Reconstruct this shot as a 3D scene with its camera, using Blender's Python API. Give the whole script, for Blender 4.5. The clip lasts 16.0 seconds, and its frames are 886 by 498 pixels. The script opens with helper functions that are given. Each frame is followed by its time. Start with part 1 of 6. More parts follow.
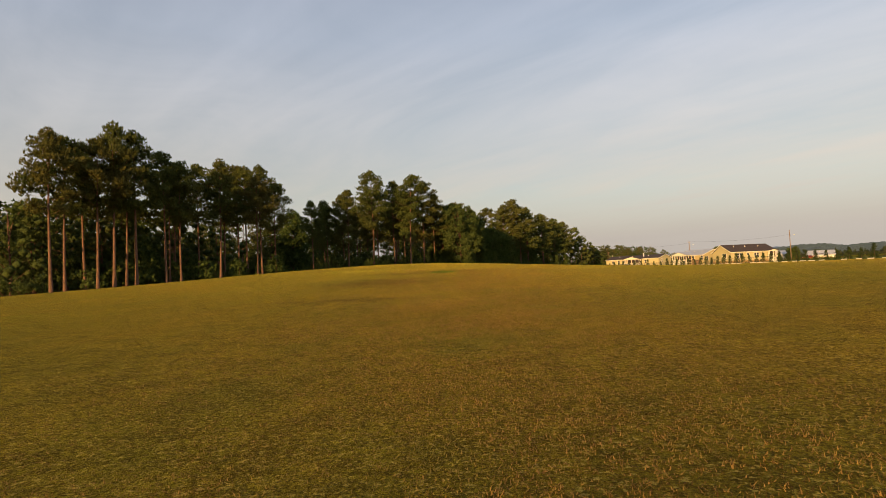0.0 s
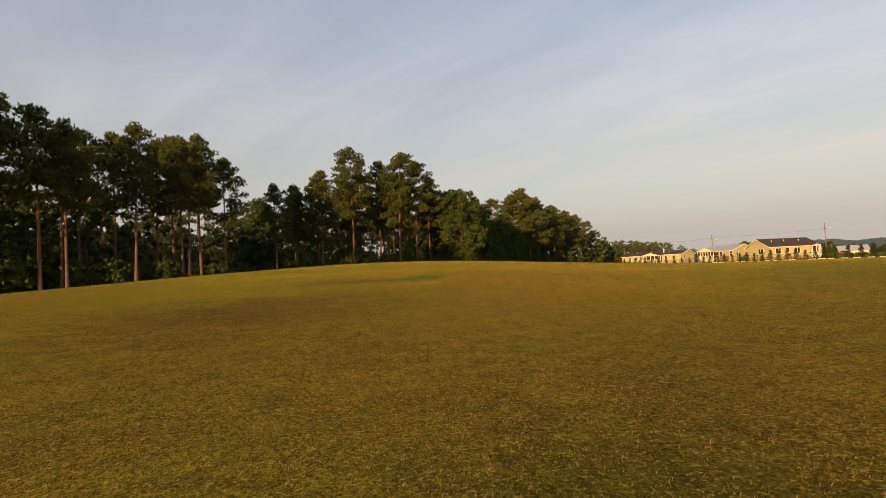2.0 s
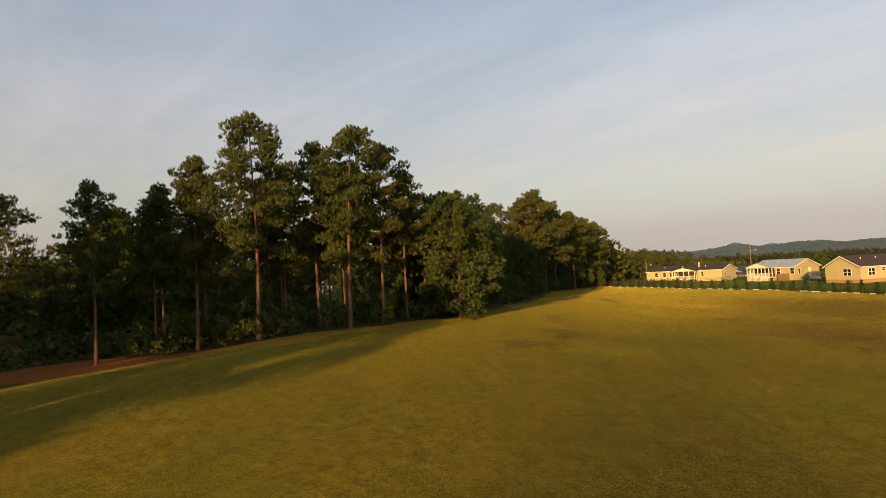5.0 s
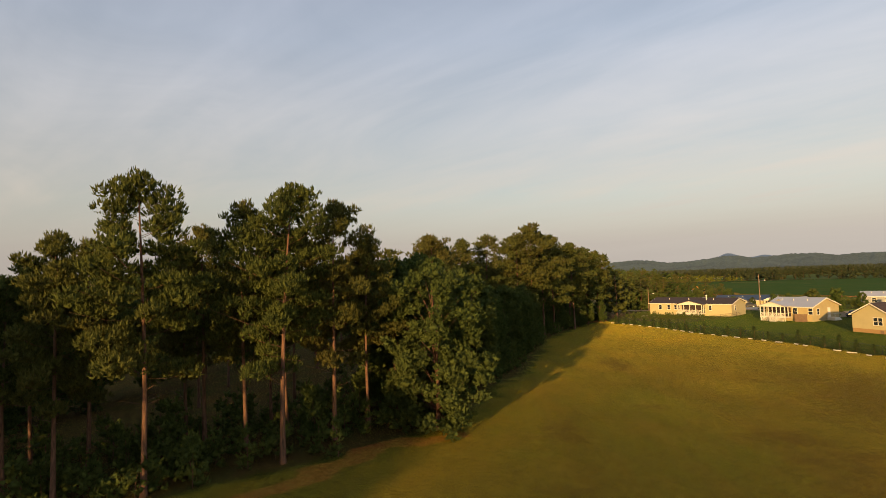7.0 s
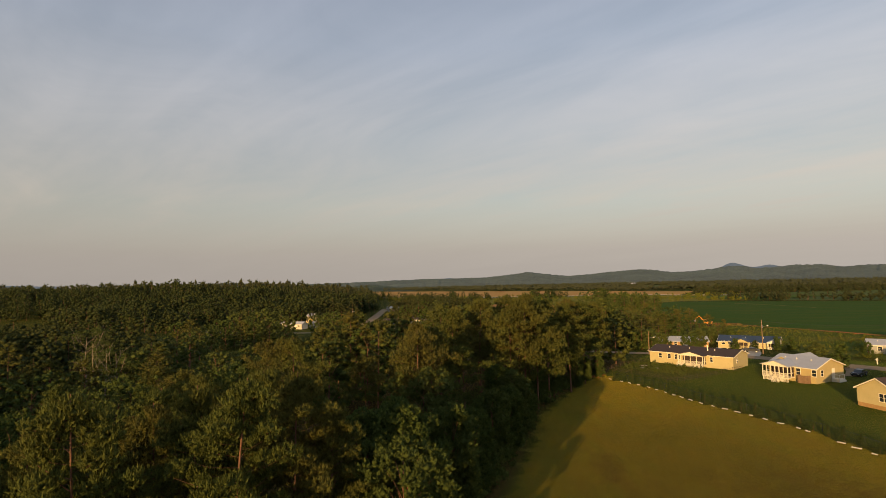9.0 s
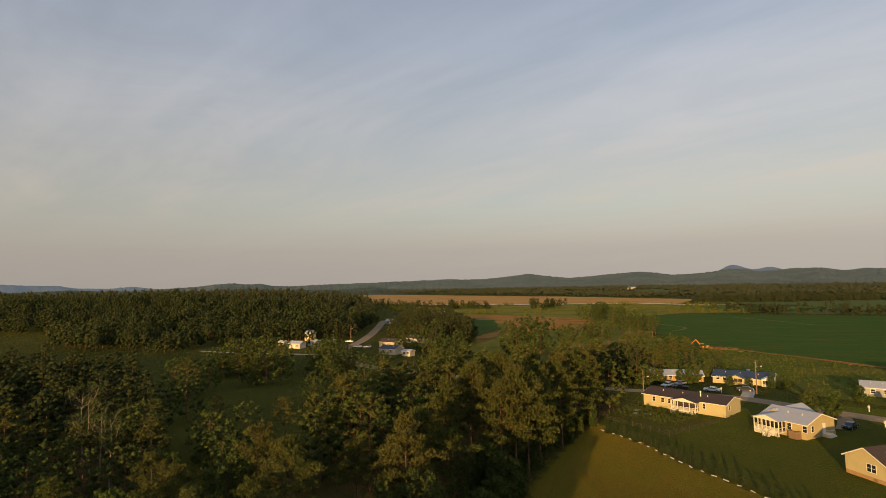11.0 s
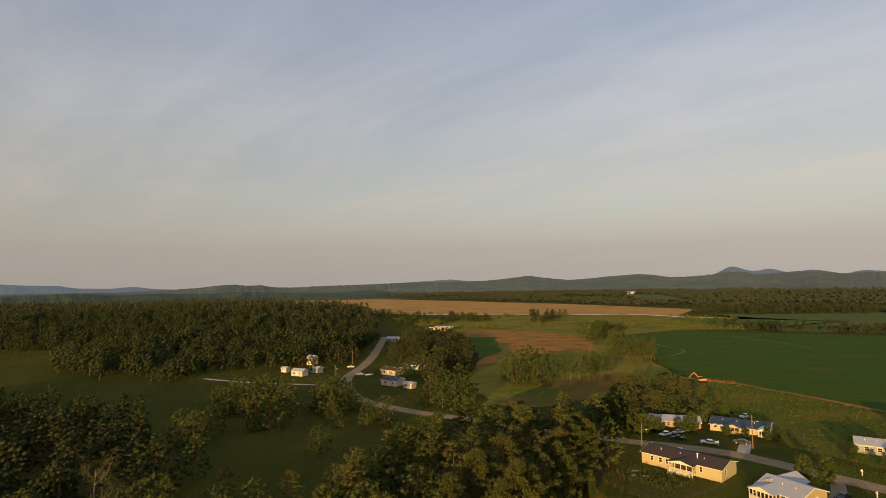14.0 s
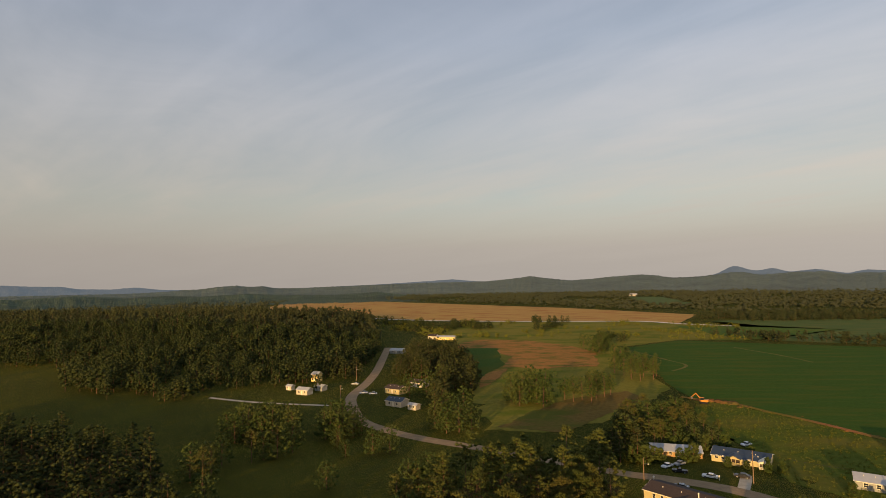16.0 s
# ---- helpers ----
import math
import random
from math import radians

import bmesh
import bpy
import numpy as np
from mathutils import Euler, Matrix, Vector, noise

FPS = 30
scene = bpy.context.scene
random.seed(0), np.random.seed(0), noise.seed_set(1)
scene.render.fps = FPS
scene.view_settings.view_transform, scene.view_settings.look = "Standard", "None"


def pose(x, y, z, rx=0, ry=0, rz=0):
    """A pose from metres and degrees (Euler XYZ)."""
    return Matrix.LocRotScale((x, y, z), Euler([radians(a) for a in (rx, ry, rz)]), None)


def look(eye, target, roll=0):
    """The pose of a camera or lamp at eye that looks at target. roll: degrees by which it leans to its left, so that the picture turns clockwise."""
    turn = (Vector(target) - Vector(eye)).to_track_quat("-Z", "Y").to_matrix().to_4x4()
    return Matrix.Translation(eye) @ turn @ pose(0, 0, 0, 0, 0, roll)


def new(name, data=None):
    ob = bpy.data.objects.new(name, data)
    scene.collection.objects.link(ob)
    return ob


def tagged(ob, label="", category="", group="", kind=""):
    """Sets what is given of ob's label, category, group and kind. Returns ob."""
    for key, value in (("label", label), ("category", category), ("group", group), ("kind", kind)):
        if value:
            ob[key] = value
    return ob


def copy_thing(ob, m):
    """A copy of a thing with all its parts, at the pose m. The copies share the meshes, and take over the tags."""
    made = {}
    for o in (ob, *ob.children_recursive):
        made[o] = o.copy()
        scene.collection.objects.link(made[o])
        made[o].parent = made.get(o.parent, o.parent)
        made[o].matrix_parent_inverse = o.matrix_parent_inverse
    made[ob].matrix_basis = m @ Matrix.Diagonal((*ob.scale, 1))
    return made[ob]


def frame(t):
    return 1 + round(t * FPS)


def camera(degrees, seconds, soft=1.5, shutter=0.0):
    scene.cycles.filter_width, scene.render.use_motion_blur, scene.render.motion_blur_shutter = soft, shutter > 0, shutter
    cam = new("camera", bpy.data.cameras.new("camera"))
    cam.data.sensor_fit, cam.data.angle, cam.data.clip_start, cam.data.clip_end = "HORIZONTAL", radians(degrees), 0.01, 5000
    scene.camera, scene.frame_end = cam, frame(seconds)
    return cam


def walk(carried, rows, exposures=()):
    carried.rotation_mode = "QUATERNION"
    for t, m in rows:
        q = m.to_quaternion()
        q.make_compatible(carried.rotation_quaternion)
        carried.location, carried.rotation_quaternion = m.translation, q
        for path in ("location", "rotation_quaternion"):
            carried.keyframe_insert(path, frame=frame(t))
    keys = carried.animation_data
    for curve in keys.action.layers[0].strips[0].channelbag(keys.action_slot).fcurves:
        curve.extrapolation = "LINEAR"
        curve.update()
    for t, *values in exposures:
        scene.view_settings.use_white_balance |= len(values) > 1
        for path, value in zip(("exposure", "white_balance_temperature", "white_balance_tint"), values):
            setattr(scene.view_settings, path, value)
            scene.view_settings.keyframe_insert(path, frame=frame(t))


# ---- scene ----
cam = camera(78.11, 16.0, soft=0.7)
# seconds, place in metres, then yaw, pitch and roll in degrees
ROWS = [
    (0.0, 14.91, 27.39, 0.37, 6.81, 2.71, 2.69),
    (0.5, 15.43, 30.40, 0.19, 7.20, 2.67, 2.65),
    (1.0, 15.38, 34.25, 0.23, 7.48, 2.57, 2.66),
    (1.5, 15.00, 38.83, 0.54, 7.47, 2.46, 2.76),
    (2.0, 13.92, 44.57, 0.78, 7.24, 2.42, 2.86),
    (2.5, 13.02, 50.13, 1.32, 6.97, 2.43, 2.93),
    (3.0, 12.39, 55.66, 2.13, 6.83, 2.37, 3.10),
    (3.5, 12.02, 60.87, 2.81, 6.76, 2.36, 3.21),
    (3.7, 11.82, 62.90, 3.27, 6.71, 2.34, 3.29),
    (5.8, 9.95, 84.57, 7.85, 5.85, 2.69, 2.79),
    (6.0, 10.12, 85.46, 8.45, 5.80, 2.73, 2.70),
    (6.5, 10.41, 87.63, 10.02, 5.54, 2.85, 2.39),
    (7.0, 10.75, 89.01, 12.14, 5.51, 2.93, 1.99),
    (7.5, 11.18, 90.37, 14.40, 5.52, 3.17, 1.68),
    (8.0, 11.71, 91.01, 17.07, 5.62, 3.30, 1.50),
    (8.5, 11.97, 90.97, 20.09, 5.72, 3.34, 1.40),
    (9.0, 12.78, 91.13, 22.86, 5.85, 3.44, 1.33),
    (9.5, 13.47, 91.09, 25.79, 5.86, 3.46, 1.29),
    (10.0, 13.93, 91.01, 28.78, 5.84, 3.43, 1.25),
    (10.2, 14.30, 90.87, 29.89, 5.86, 3.42, 1.23),
    (12.3, 14.69, 87.68, 42.21, 5.87, 3.30, 0.88),
    (12.5, 14.60, 87.48, 43.30, 5.87, 3.31, 0.87),
    (13.0, 14.58, 86.90, 46.00, 5.87, 3.28, 0.86),
    (13.5, 14.54, 86.32, 48.78, 5.88, 3.24, 0.88),
    (14.0, 14.53, 85.83, 51.66, 5.88, 3.22, 0.93),
    (14.5, 14.62, 85.17, 54.60, 5.89, 3.17, 0.94),
    (15.0, 14.51, 84.51, 57.46, 5.89, 3.14, 0.97),
    (15.5, 14.51, 83.72, 60.49, 6.02, 3.10, 1.00),
    (16.0, 14.23, 82.66, 63.66, 6.08, 3.06, 1.04),
]
walk(cam, [(t, pose(x, y, z, 90 + pitch, roll, yaw)) for t, x, y, z, yaw, pitch, roll in ROWS],
     [(0.0, 0.56), (5.5, 0.57), (7.2, 0.58), (8.5, 0.36), (16.0, 0.34)])

# ---- light ----
SUN_AZ, SUN_EL = radians(196.6), radians(7.4)
world = bpy.data.worlds.new("sky")
scene.world = world
world.use_nodes = True
wn, wl = world.node_tree.nodes, world.node_tree.links
wn.clear()
w_out = wn.new("ShaderNodeOutputWorld")
w_bg = wn.new("ShaderNodeBackground")
w_sky = wn.new("ShaderNodeTexSky")
w_sky.sky_type, w_sky.sun_disc = "NISHITA", False
w_sky.sun_elevation, w_sky.sun_rotation = SUN_EL, SUN_AZ
w_sky.air_density, w_sky.dust_density, w_sky.ozone_density = 1.0, 0.6, 1.5
# a veil of thin high cloud, denser and warmer towards the horizon, with long streaks in it
w_co = wn.new("ShaderNodeTexCoord")
w_sep = wn.new("ShaderNodeSeparateXYZ")
wl.new(w_co.outputs["Generated"], w_sep.inputs["Vector"])


def w_math(op, a, b):
    r = wn.new("ShaderNodeMath")
    r.operation = op
    for k, v in ((0, a), (1, b)):
        if isinstance(v, (int, float)):
            r.inputs[k].default_value = v
        else:
            wl.new(v, r.inputs[k])
    return r.outputs[0]


w_height = wn.new("ShaderNodeValToRGB")
ramp = w_height.color_ramp
ramp.elements[0].position, ramp.elements[0].color = 0.0, (3.3, 2.93, 2.6, 1)
ramp.elements[1].position, ramp.elements[1].color = 0.55, (2.6, 2.95, 3.75, 1)
for at, col in ((0.06, (3.6, 3.2, 2.78, 1)), (0.14, (4.45, 4.05, 3.5, 1)), (0.26, (4.3, 4.22, 4.22, 1)), (0.40, (3.6, 3.85, 4.45, 1))):
    e = ramp.elements.new(at)
    e.color = col
wl.new(w_sep.outputs["Z"], w_height.inputs["Fac"])
# streaks of high cloud in a flat layer, drawn out along one bearing
w_up = w_math("ADD", w_math("MAXIMUM", w_sep.outputs["Z"], 0.0), 0.10)
w_uv = wn.new("ShaderNodeCombineXYZ")
wl.new(w_math("DIVIDE", w_sep.outputs["X"], w_up), w_uv.inputs["X"])
wl.new(w_math("DIVIDE", w_sep.outputs["Y"], w_up), w_uv.inputs["Y"])


def w_cirrus(along, across, detail, warp):
    mp, no = wn.new("ShaderNodeMapping"), wn.new("ShaderNodeTexNoise")
    mp.vector_type = "TEXTURE"
    mp.inputs["Rotation"].default_value = (0, 0, radians(142))
    mp.inputs["Scale"].default_value = (1 / along, 1 / across, 1)
    no.inputs["Scale"].default_value, no.inputs["Detail"].default_value = 1.0, detail
    no.inputs["Roughness"].default_value, no.inputs["Distortion"].default_value = 0.58, warp
    wl.new(w_uv.outputs["Vector"], mp.inputs["Vector"])
    wl.new(mp.outputs["Vector"], no.inputs["Vector"])
    return no.outputs["Fac"]


w_streak = w_math("ADD", w_math("MULTIPLY", w_cirrus(0.28, 0.9, 4.0, 0.5), 0.6), w_math("MULTIPLY", w_cirrus(0.7, 1.5, 6.0, 0.8), 0.4))
w_ra = wn.new("ShaderNodeMapRange")
w_ra.inputs["From Min"].default_value, w_ra.inputs["From Max"].default_value = 0.36, 0.64
w_ra.inputs["To Min"].default_value, w_ra.inputs["To Max"].default_value = 0.62, 0.98
wl.new(w_streak, w_ra.inputs["Value"])
w_thick = wn.new("ShaderNodeMapRange")
w_thick.inputs["From Min"].default_value, w_thick.inputs["From Max"].default_value = 0.38, 0.64
w_thick.inputs["To Min"].default_value, w_thick.inputs["To Max"].default_value = -0.05, 0.06
wl.new(w_streak, w_thick.inputs["Value"])
w_low = wn.new("ShaderNodeMapRange")
w_low.inputs["From Min"].default_value, w_low.inputs["From Max"].default_value = 0.05, 0.35
w_low.inputs["To Min"].default_value, w_low.inputs["To Max"].default_value = 1.0, 0.0
wl.new(w_sep.outputs["Z"], w_low.inputs["Value"])
w_mix = wn.new("ShaderNodeMix")
w_mix.data_type = "RGBA"
wl.new(w_math("MAXIMUM", w_ra.outputs["Result"], w_low.outputs["Result"]), w_mix.inputs["Factor"])
wl.new(w_sky.outputs["Color"], w_mix.inputs["A"])
wl.new(w_height.outputs["Color"], w_mix.inputs["B"])
wl.new(w_mix.outputs["Result"], w_bg.inputs["Color"])
w_cloud = w_math("ADD", w_math("MULTIPLY", w_thick.outputs["Result"], w_math("SUBTRACT", 1.0, w_math("MULTIPLY", w_low.outputs["Result"], 0.75))), 1.0)
wl.new(w_math("MULTIPLY", w_math("MULTIPLY", w_math("ADD", w_math("MULTIPLY", w_sep.outputs["X"], 0.16), 1.0), 0.10), w_cloud), w_bg.inputs["Strength"])
wl.new(w_bg.outputs["Background"], w_out.inputs["Surface"])

sun = new("sun", bpy.data.lights.new("sun", "SUN"))
sun.data.energy, sun.data.angle, sun.data.color = 5.0, radians(0.6), (1.0, 0.62, 0.25)
sun.matrix_world = look((0, 0, 0), (-math.sin(SUN_AZ) * math.cos(SUN_EL), -math.cos(SUN_AZ) * math.cos(SUN_EL), -math.sin(SUN_EL)))


# ---- materials ----
class Mat:
    """A small builder for a node material."""

    def __init__(self, name, rough=0.8, metal=0.0, gloss=0.3):
        self.m = bpy.data.materials.new(name)
        self.m.use_nodes = True
        self.n, self.l = self.m.node_tree.nodes, self.m.node_tree.links
        self.b = self.n["Principled BSDF"]
        self.b.inputs["Roughness"].default_value = rough
        self.b.inputs["Metallic"].default_value = metal
        self.b.inputs["Specular IOR Level"].default_value = gloss
        self.co = self.n.new("ShaderNodeNewGeometry").outputs["Position"]

    def noise(self, scale, detail=4.0, rough=0.6, stretch=None):
        t = self.n.new("ShaderNodeTexNoise")
        t.inputs["Scale"].default_value, t.inputs["Detail"].default_value = scale, detail
        t.inputs["Roughness"].default_value = rough
        src = self.co
        if stretch:
            mp = self.n.new("ShaderNodeMapping")
            mp.inputs["Scale"].default_value = stretch
            self.l.new(src, mp.inputs["Vector"])
            src = mp.outputs["Vector"]
        self.l.new(src, t.inputs["Vector"])
        return t.outputs["Fac"]

    def span(self, fac, lo, hi, a=0.0, b=1.0):
        r = self.n.new("ShaderNodeMapRange")
        for k, v in zip(("From Min", "From Max", "To Min", "To Max"), (lo, hi, a, b)):
            r.inputs[k].default_value = v
        self.l.new(fac, r.inputs["Value"])
        return r.outputs["Result"]

    def math(self, op, a, b):
        r = self.n.new("ShaderNodeMath")
        r.operation = op
        for k, v in ((0, a), (1, b)):
            if isinstance(v, (int, float)):
                r.inputs[k].default_value = v
            else:
                self.l.new(v, r.inputs[k])
        return r.outputs[0]

    def mix(self, fac, a, b):
        r = self.n.new("ShaderNodeMix")
        r.data_type = "RGBA"
        for k, v in (("Factor", fac), ("A", a), ("B", b)):
            if isinstance(v, tuple):
                r.inputs[k].default_value = (*v, 1)
            elif isinstance(v, (int, float)):
                r.inputs[k].default_value = v
            else:
                self.l.new(v, r.inputs[k])
        return r.outputs["Result"]

    def attr(self, name):
        a = self.n.new("ShaderNodeAttribute")
        a.attribute_name = name
        return a.outputs["Fac"]

    def color(self, c):
        if isinstance(c, tuple):
            self.b.inputs["Base Color"].default_value = (*c, 1)
        else:
            self.l.new(c, self.b.inputs["Base Color"])
        self.c = c
        return self

    def bump(self, h, strength=0.4, dist=0.05):
        b = self.n.new("ShaderNodeBump")
        b.inputs["Strength"].default_value, b.inputs["Distance"].default_value = strength, dist
        self.l.new(h, b.inputs["Height"])
        self.l.new(b.outputs["Normal"], self.b.inputs["Normal"])
        return self

    def translucent(self, share=0.3):
        t = self.n.new("ShaderNodeBsdfTranslucent")
        self.l.new(self.c, t.inputs["Color"])
        mx = self.n.new("ShaderNodeMixShader")
        mx.inputs[0].default_value = share
        self.l.new(self.b.outputs[0], mx.inputs[1])
        self.l.new(t.outputs[0], mx.inputs[2])
        self.l.new(mx.outputs[0], self.n["Material Output"].inputs["Surface"])
        return self


def leaf_mat(name, dark, light, dry=None, share=0.32, relief=5.0):
    """Foliage: varies from leaf to leaf and from crown to crown."""
    m = Mat(name, 0.7, 0.0, 0.08)
    isl = m.n.new("ShaderNodeNewGeometry").outputs["Random Per Island"]
    obj = m.n.new("ShaderNodeObjectInfo").outputs["Random"]
    c = m.mix(isl, dark, light)
    # dry: rusty tone, random between crowns, also standing in for strong sunlight
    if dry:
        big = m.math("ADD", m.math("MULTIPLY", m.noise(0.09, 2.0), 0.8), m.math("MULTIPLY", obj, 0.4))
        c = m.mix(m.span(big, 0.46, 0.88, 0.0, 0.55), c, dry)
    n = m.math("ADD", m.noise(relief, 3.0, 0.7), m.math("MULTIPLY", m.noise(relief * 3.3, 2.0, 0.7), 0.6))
    # hollows of the relief are coloured darker, as shade between leaves
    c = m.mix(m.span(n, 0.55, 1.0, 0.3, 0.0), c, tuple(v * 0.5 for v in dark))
    m.color(c).bump(n, 1.0, 0.9 / relief)
    m.translucent(share)
    return m.m


def plain(name, c, rough=0.7, metal=0.0, vary=0.15, scale=3.0, bump=0.0):
    m = Mat(name, rough, metal)
    lo = tuple(v * (1 - vary) for v in c)
    hi = tuple(min(1, v * (1 + vary)) for v in c)
    n = m.math("ADD", m.math("MULTIPLY", m.noise(scale), 0.6), m.math("MULTIPLY", m.noise(scale * 9), 0.4))
    m.color(m.mix(m.span(n, 0.3, 0.7), lo, hi))
    if bump:
        m.bump(m.noise(scale * 14), bump, 0.02)
    return m.m


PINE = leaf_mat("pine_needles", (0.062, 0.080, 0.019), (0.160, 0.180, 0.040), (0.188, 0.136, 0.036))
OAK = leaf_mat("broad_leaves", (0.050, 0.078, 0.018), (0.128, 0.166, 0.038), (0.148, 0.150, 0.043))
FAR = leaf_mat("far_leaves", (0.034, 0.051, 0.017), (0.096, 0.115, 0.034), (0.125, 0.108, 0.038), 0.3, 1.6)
# MIST and HAZE carry the haze of distance in their leaf colours
MIST = leaf_mat("half_hazed_leaves", (0.058, 0.072, 0.030), (0.100, 0.118, 0.044), (0.118, 0.112, 0.046), 0.4, 1.0)
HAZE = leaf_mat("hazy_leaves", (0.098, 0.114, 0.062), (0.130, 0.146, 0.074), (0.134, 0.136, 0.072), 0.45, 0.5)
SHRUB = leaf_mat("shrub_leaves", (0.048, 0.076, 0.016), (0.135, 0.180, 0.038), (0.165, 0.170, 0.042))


def bark_mat():
    m = Mat("bark", 0.9)
    n = m.noise(3.0, 6.0, 0.7, (4, 4, 0.7))
    m.color(m.mix(m.span(n, 0.3, 0.7), (0.05, 0.03, 0.02), (0.24, 0.12, 0.065))).bump(n, 0.8, 0.05)
    return m.m


BARK = bark_mat()


def ground_mat():
    """Mown dry grass, lawn, woodland floor and bare red earth, by what covers each part of the land."""
    m = Mat("ground_cover", 1.0, 0.0, 0.03)
    big, mid, fine = m.noise(0.05, 4.0), m.noise(0.35, 5.0), m.noise(6.0, 6.0, 0.7)
    tiny = m.noise(45.0, 3.0, 0.7)
    tracks = m.noise(0.25, 3.0, 0.5, (2.2, 0.12, 1))
    dry = m.mix(m.span(fine, 0.3, 0.7), (0.085, 0.061, 0.006), (0.144, 0.102, 0.010))
    dry = m.mix(m.span(m.noise(0.045, 6.0, 0.7), 0.46, 0.58, 0, 0.9), dry, (0.098, 0.108, 0.007))
    dry = m.mix(m.span(mid, 0.52, 0.68, 0, 0.65), dry, (0.11, 0.064, 0.009))
    dry = m.mix(m.span(tracks, 0.5, 0.72, 0, 0.6), dry, (0.10, 0.058, 0.009))
    dry = m.mix(m.span(big, 0.45, 0.7, 0, 0.5), dry, (0.118, 0.086, 0.010))
    ragged = m.math("ADD", m.math("MULTIPLY", m.math("SUBTRACT", mid, 0.5), 1.1), m.math("ADD", m.math("MULTIPLY", m.math("SUBTRACT", fine, 0.5), 0.9), m.math("MULTIPLY", m.math("SUBTRACT", m.noise(1.3, 6.0, 0.8), 0.5), 1.6)))
    fresh = m.span(m.math("ADD", m.attr("fresh"), ragged), 0.25, 0.9, 0.0, 0.75)
    worn_dim = m.span(m.math("ADD", m.attr("worn_dim"), ragged), 0.30, 0.9, 0.0, 0.7)
    dry = m.mix(fresh, dry, (0.125, 0.142, 0.010))
    dry = m.mix(worn_dim, dry, (0.125, 0.062, 0.013))
    lawn = m.mix(m.span(fine, 0.3, 0.7), (0.026, 0.042, 0.005), (0.053, 0.076, 0.008))
    lawn = m.mix(m.span(mid, 0.45, 0.75, 0, 0.5), lawn, (0.060, 0.084, 0.009))
    lawn = m.mix(m.span(m.noise(0.03, 6.0, 0.7), 0.48, 0.62, 0, 0.6), lawn, (0.084, 0.098, 0.010))
    floor = m.mix(m.span(fine, 0.3, 0.7), (0.05, 0.033, 0.014), (0.12, 0.075, 0.025))
    floor = m.mix(m.span(mid, 0.45, 0.6, 0, 0.7), floor, (0.04, 0.055, 0.015))
    red = m.mix(m.span(fine, 0.3, 0.7), (0.32, 0.075, 0.02), (0.50, 0.15, 0.04))
    edge = m.math("ADD", m.math("MULTIPLY", m.math("SUBTRACT", mid, 0.5), 0.9), m.math("MULTIPLY", m.math("SUBTRACT", fine, 0.5), 0.5))

    def mask(name):
        return m.span(m.math("ADD", m.attr(name), edge), 0.40, 0.60)

    c = m.mix(mask("dry_field"), lawn, dry)
    c = m.mix(mask("wood_floor"), c, floor)
    c = m.mix(mask("red_earth"), c, red)
    c = m.mix(m.span(m.noise(9.0, 6.0, 0.8), 0.48, 0.60, 0.0, 0.6), c, (0.06, 0.036, 0.007))
    turf = m.noise(2.4, 8.0, 0.88)
    c = m.mix(m.math("MULTIPLY", m.span(turf, 0.47, 0.56, 0.0, 0.5), mask("dry_field")), c, (0.05, 0.036, 0.006))
    speck = m.math("ADD", m.math("MULTIPLY", m.noise(62.0, 3.0, 0.7), 0.5), m.math("MULTIPLY", m.noise(24.0, 4.0, 0.75), 0.6))
    c = m.mix(m.span(speck, 0.51, 0.62, 0.0, 0.7), c, (0.03, 0.018, 0.004))
    c = m.mix(m.span(m.noise(30.0, 3.0, 0.7), 0.57, 0.63, 0.0, 0.85), c, (0.40, 0.30, 0.06))
    # the sunlit sides of the upright blades, seen along the field
    patch = m.math("ADD", m.math("MULTIPLY", m.noise(0.05, 6.0, 0.7), 0.6), m.math("MULTIPLY", m.noise(0.4, 5.0, 0.7, (1.6, 0.4, 1)), 0.4))
    stand = m.math("MULTIPLY", m.math("MULTIPLY", mask("dry_field"), m.math("ADD", m.span(patch, 0.40, 0.60, 0.72, 0.44), m.math("MULTIPLY", fresh, 0.22))), m.math("MULTIPLY", m.math("MULTIPLY", m.span(speck, 0.47, 0.62, 1.0, 0.3), m.span(turf, 0.44, 0.58, 1.17, 0.69)), m.math("SUBTRACT", 1.0, m.math("MULTIPLY", worn_dim, 0.75))))
    m.l.new(m.math("MAXIMUM", stand, m.math("MULTIPLY", m.attr("yard"), 0.08)), m.b.inputs["Sheen Weight"])
    m.l.new(m.mix(mask("dry_field"), (0.42, 0.75, 0.06), m.mix(m.span(patch, 0.42, 0.56), (0.98, 0.69, 0.06), (0.90, 0.77, 0.06))), m.b.inputs["Sheen Tint"])
    m.b.inputs["Sheen Roughness"].default_value = 0.3
    m.color(c).bump(m.math("ADD", tiny, fine), 0.9, 0.06)
    return m.m


def field_mat(name, a, b, streak=None, c=None):
    m = Mat(name, 1.0, 0.0, 0.03)
    n = m.noise(0.5, 6.0, 0.7)
    col = m.mix(m.span(n, 0.3, 0.7), a, b)
    if c:
        col = m.mix(m.span(m.noise(0.02, 4.0, 0.6, streak), 0.48, 0.62, 0, 0.85), col, c)
    m.color(col).bump(n, 0.6, 0.3)
    return m.m


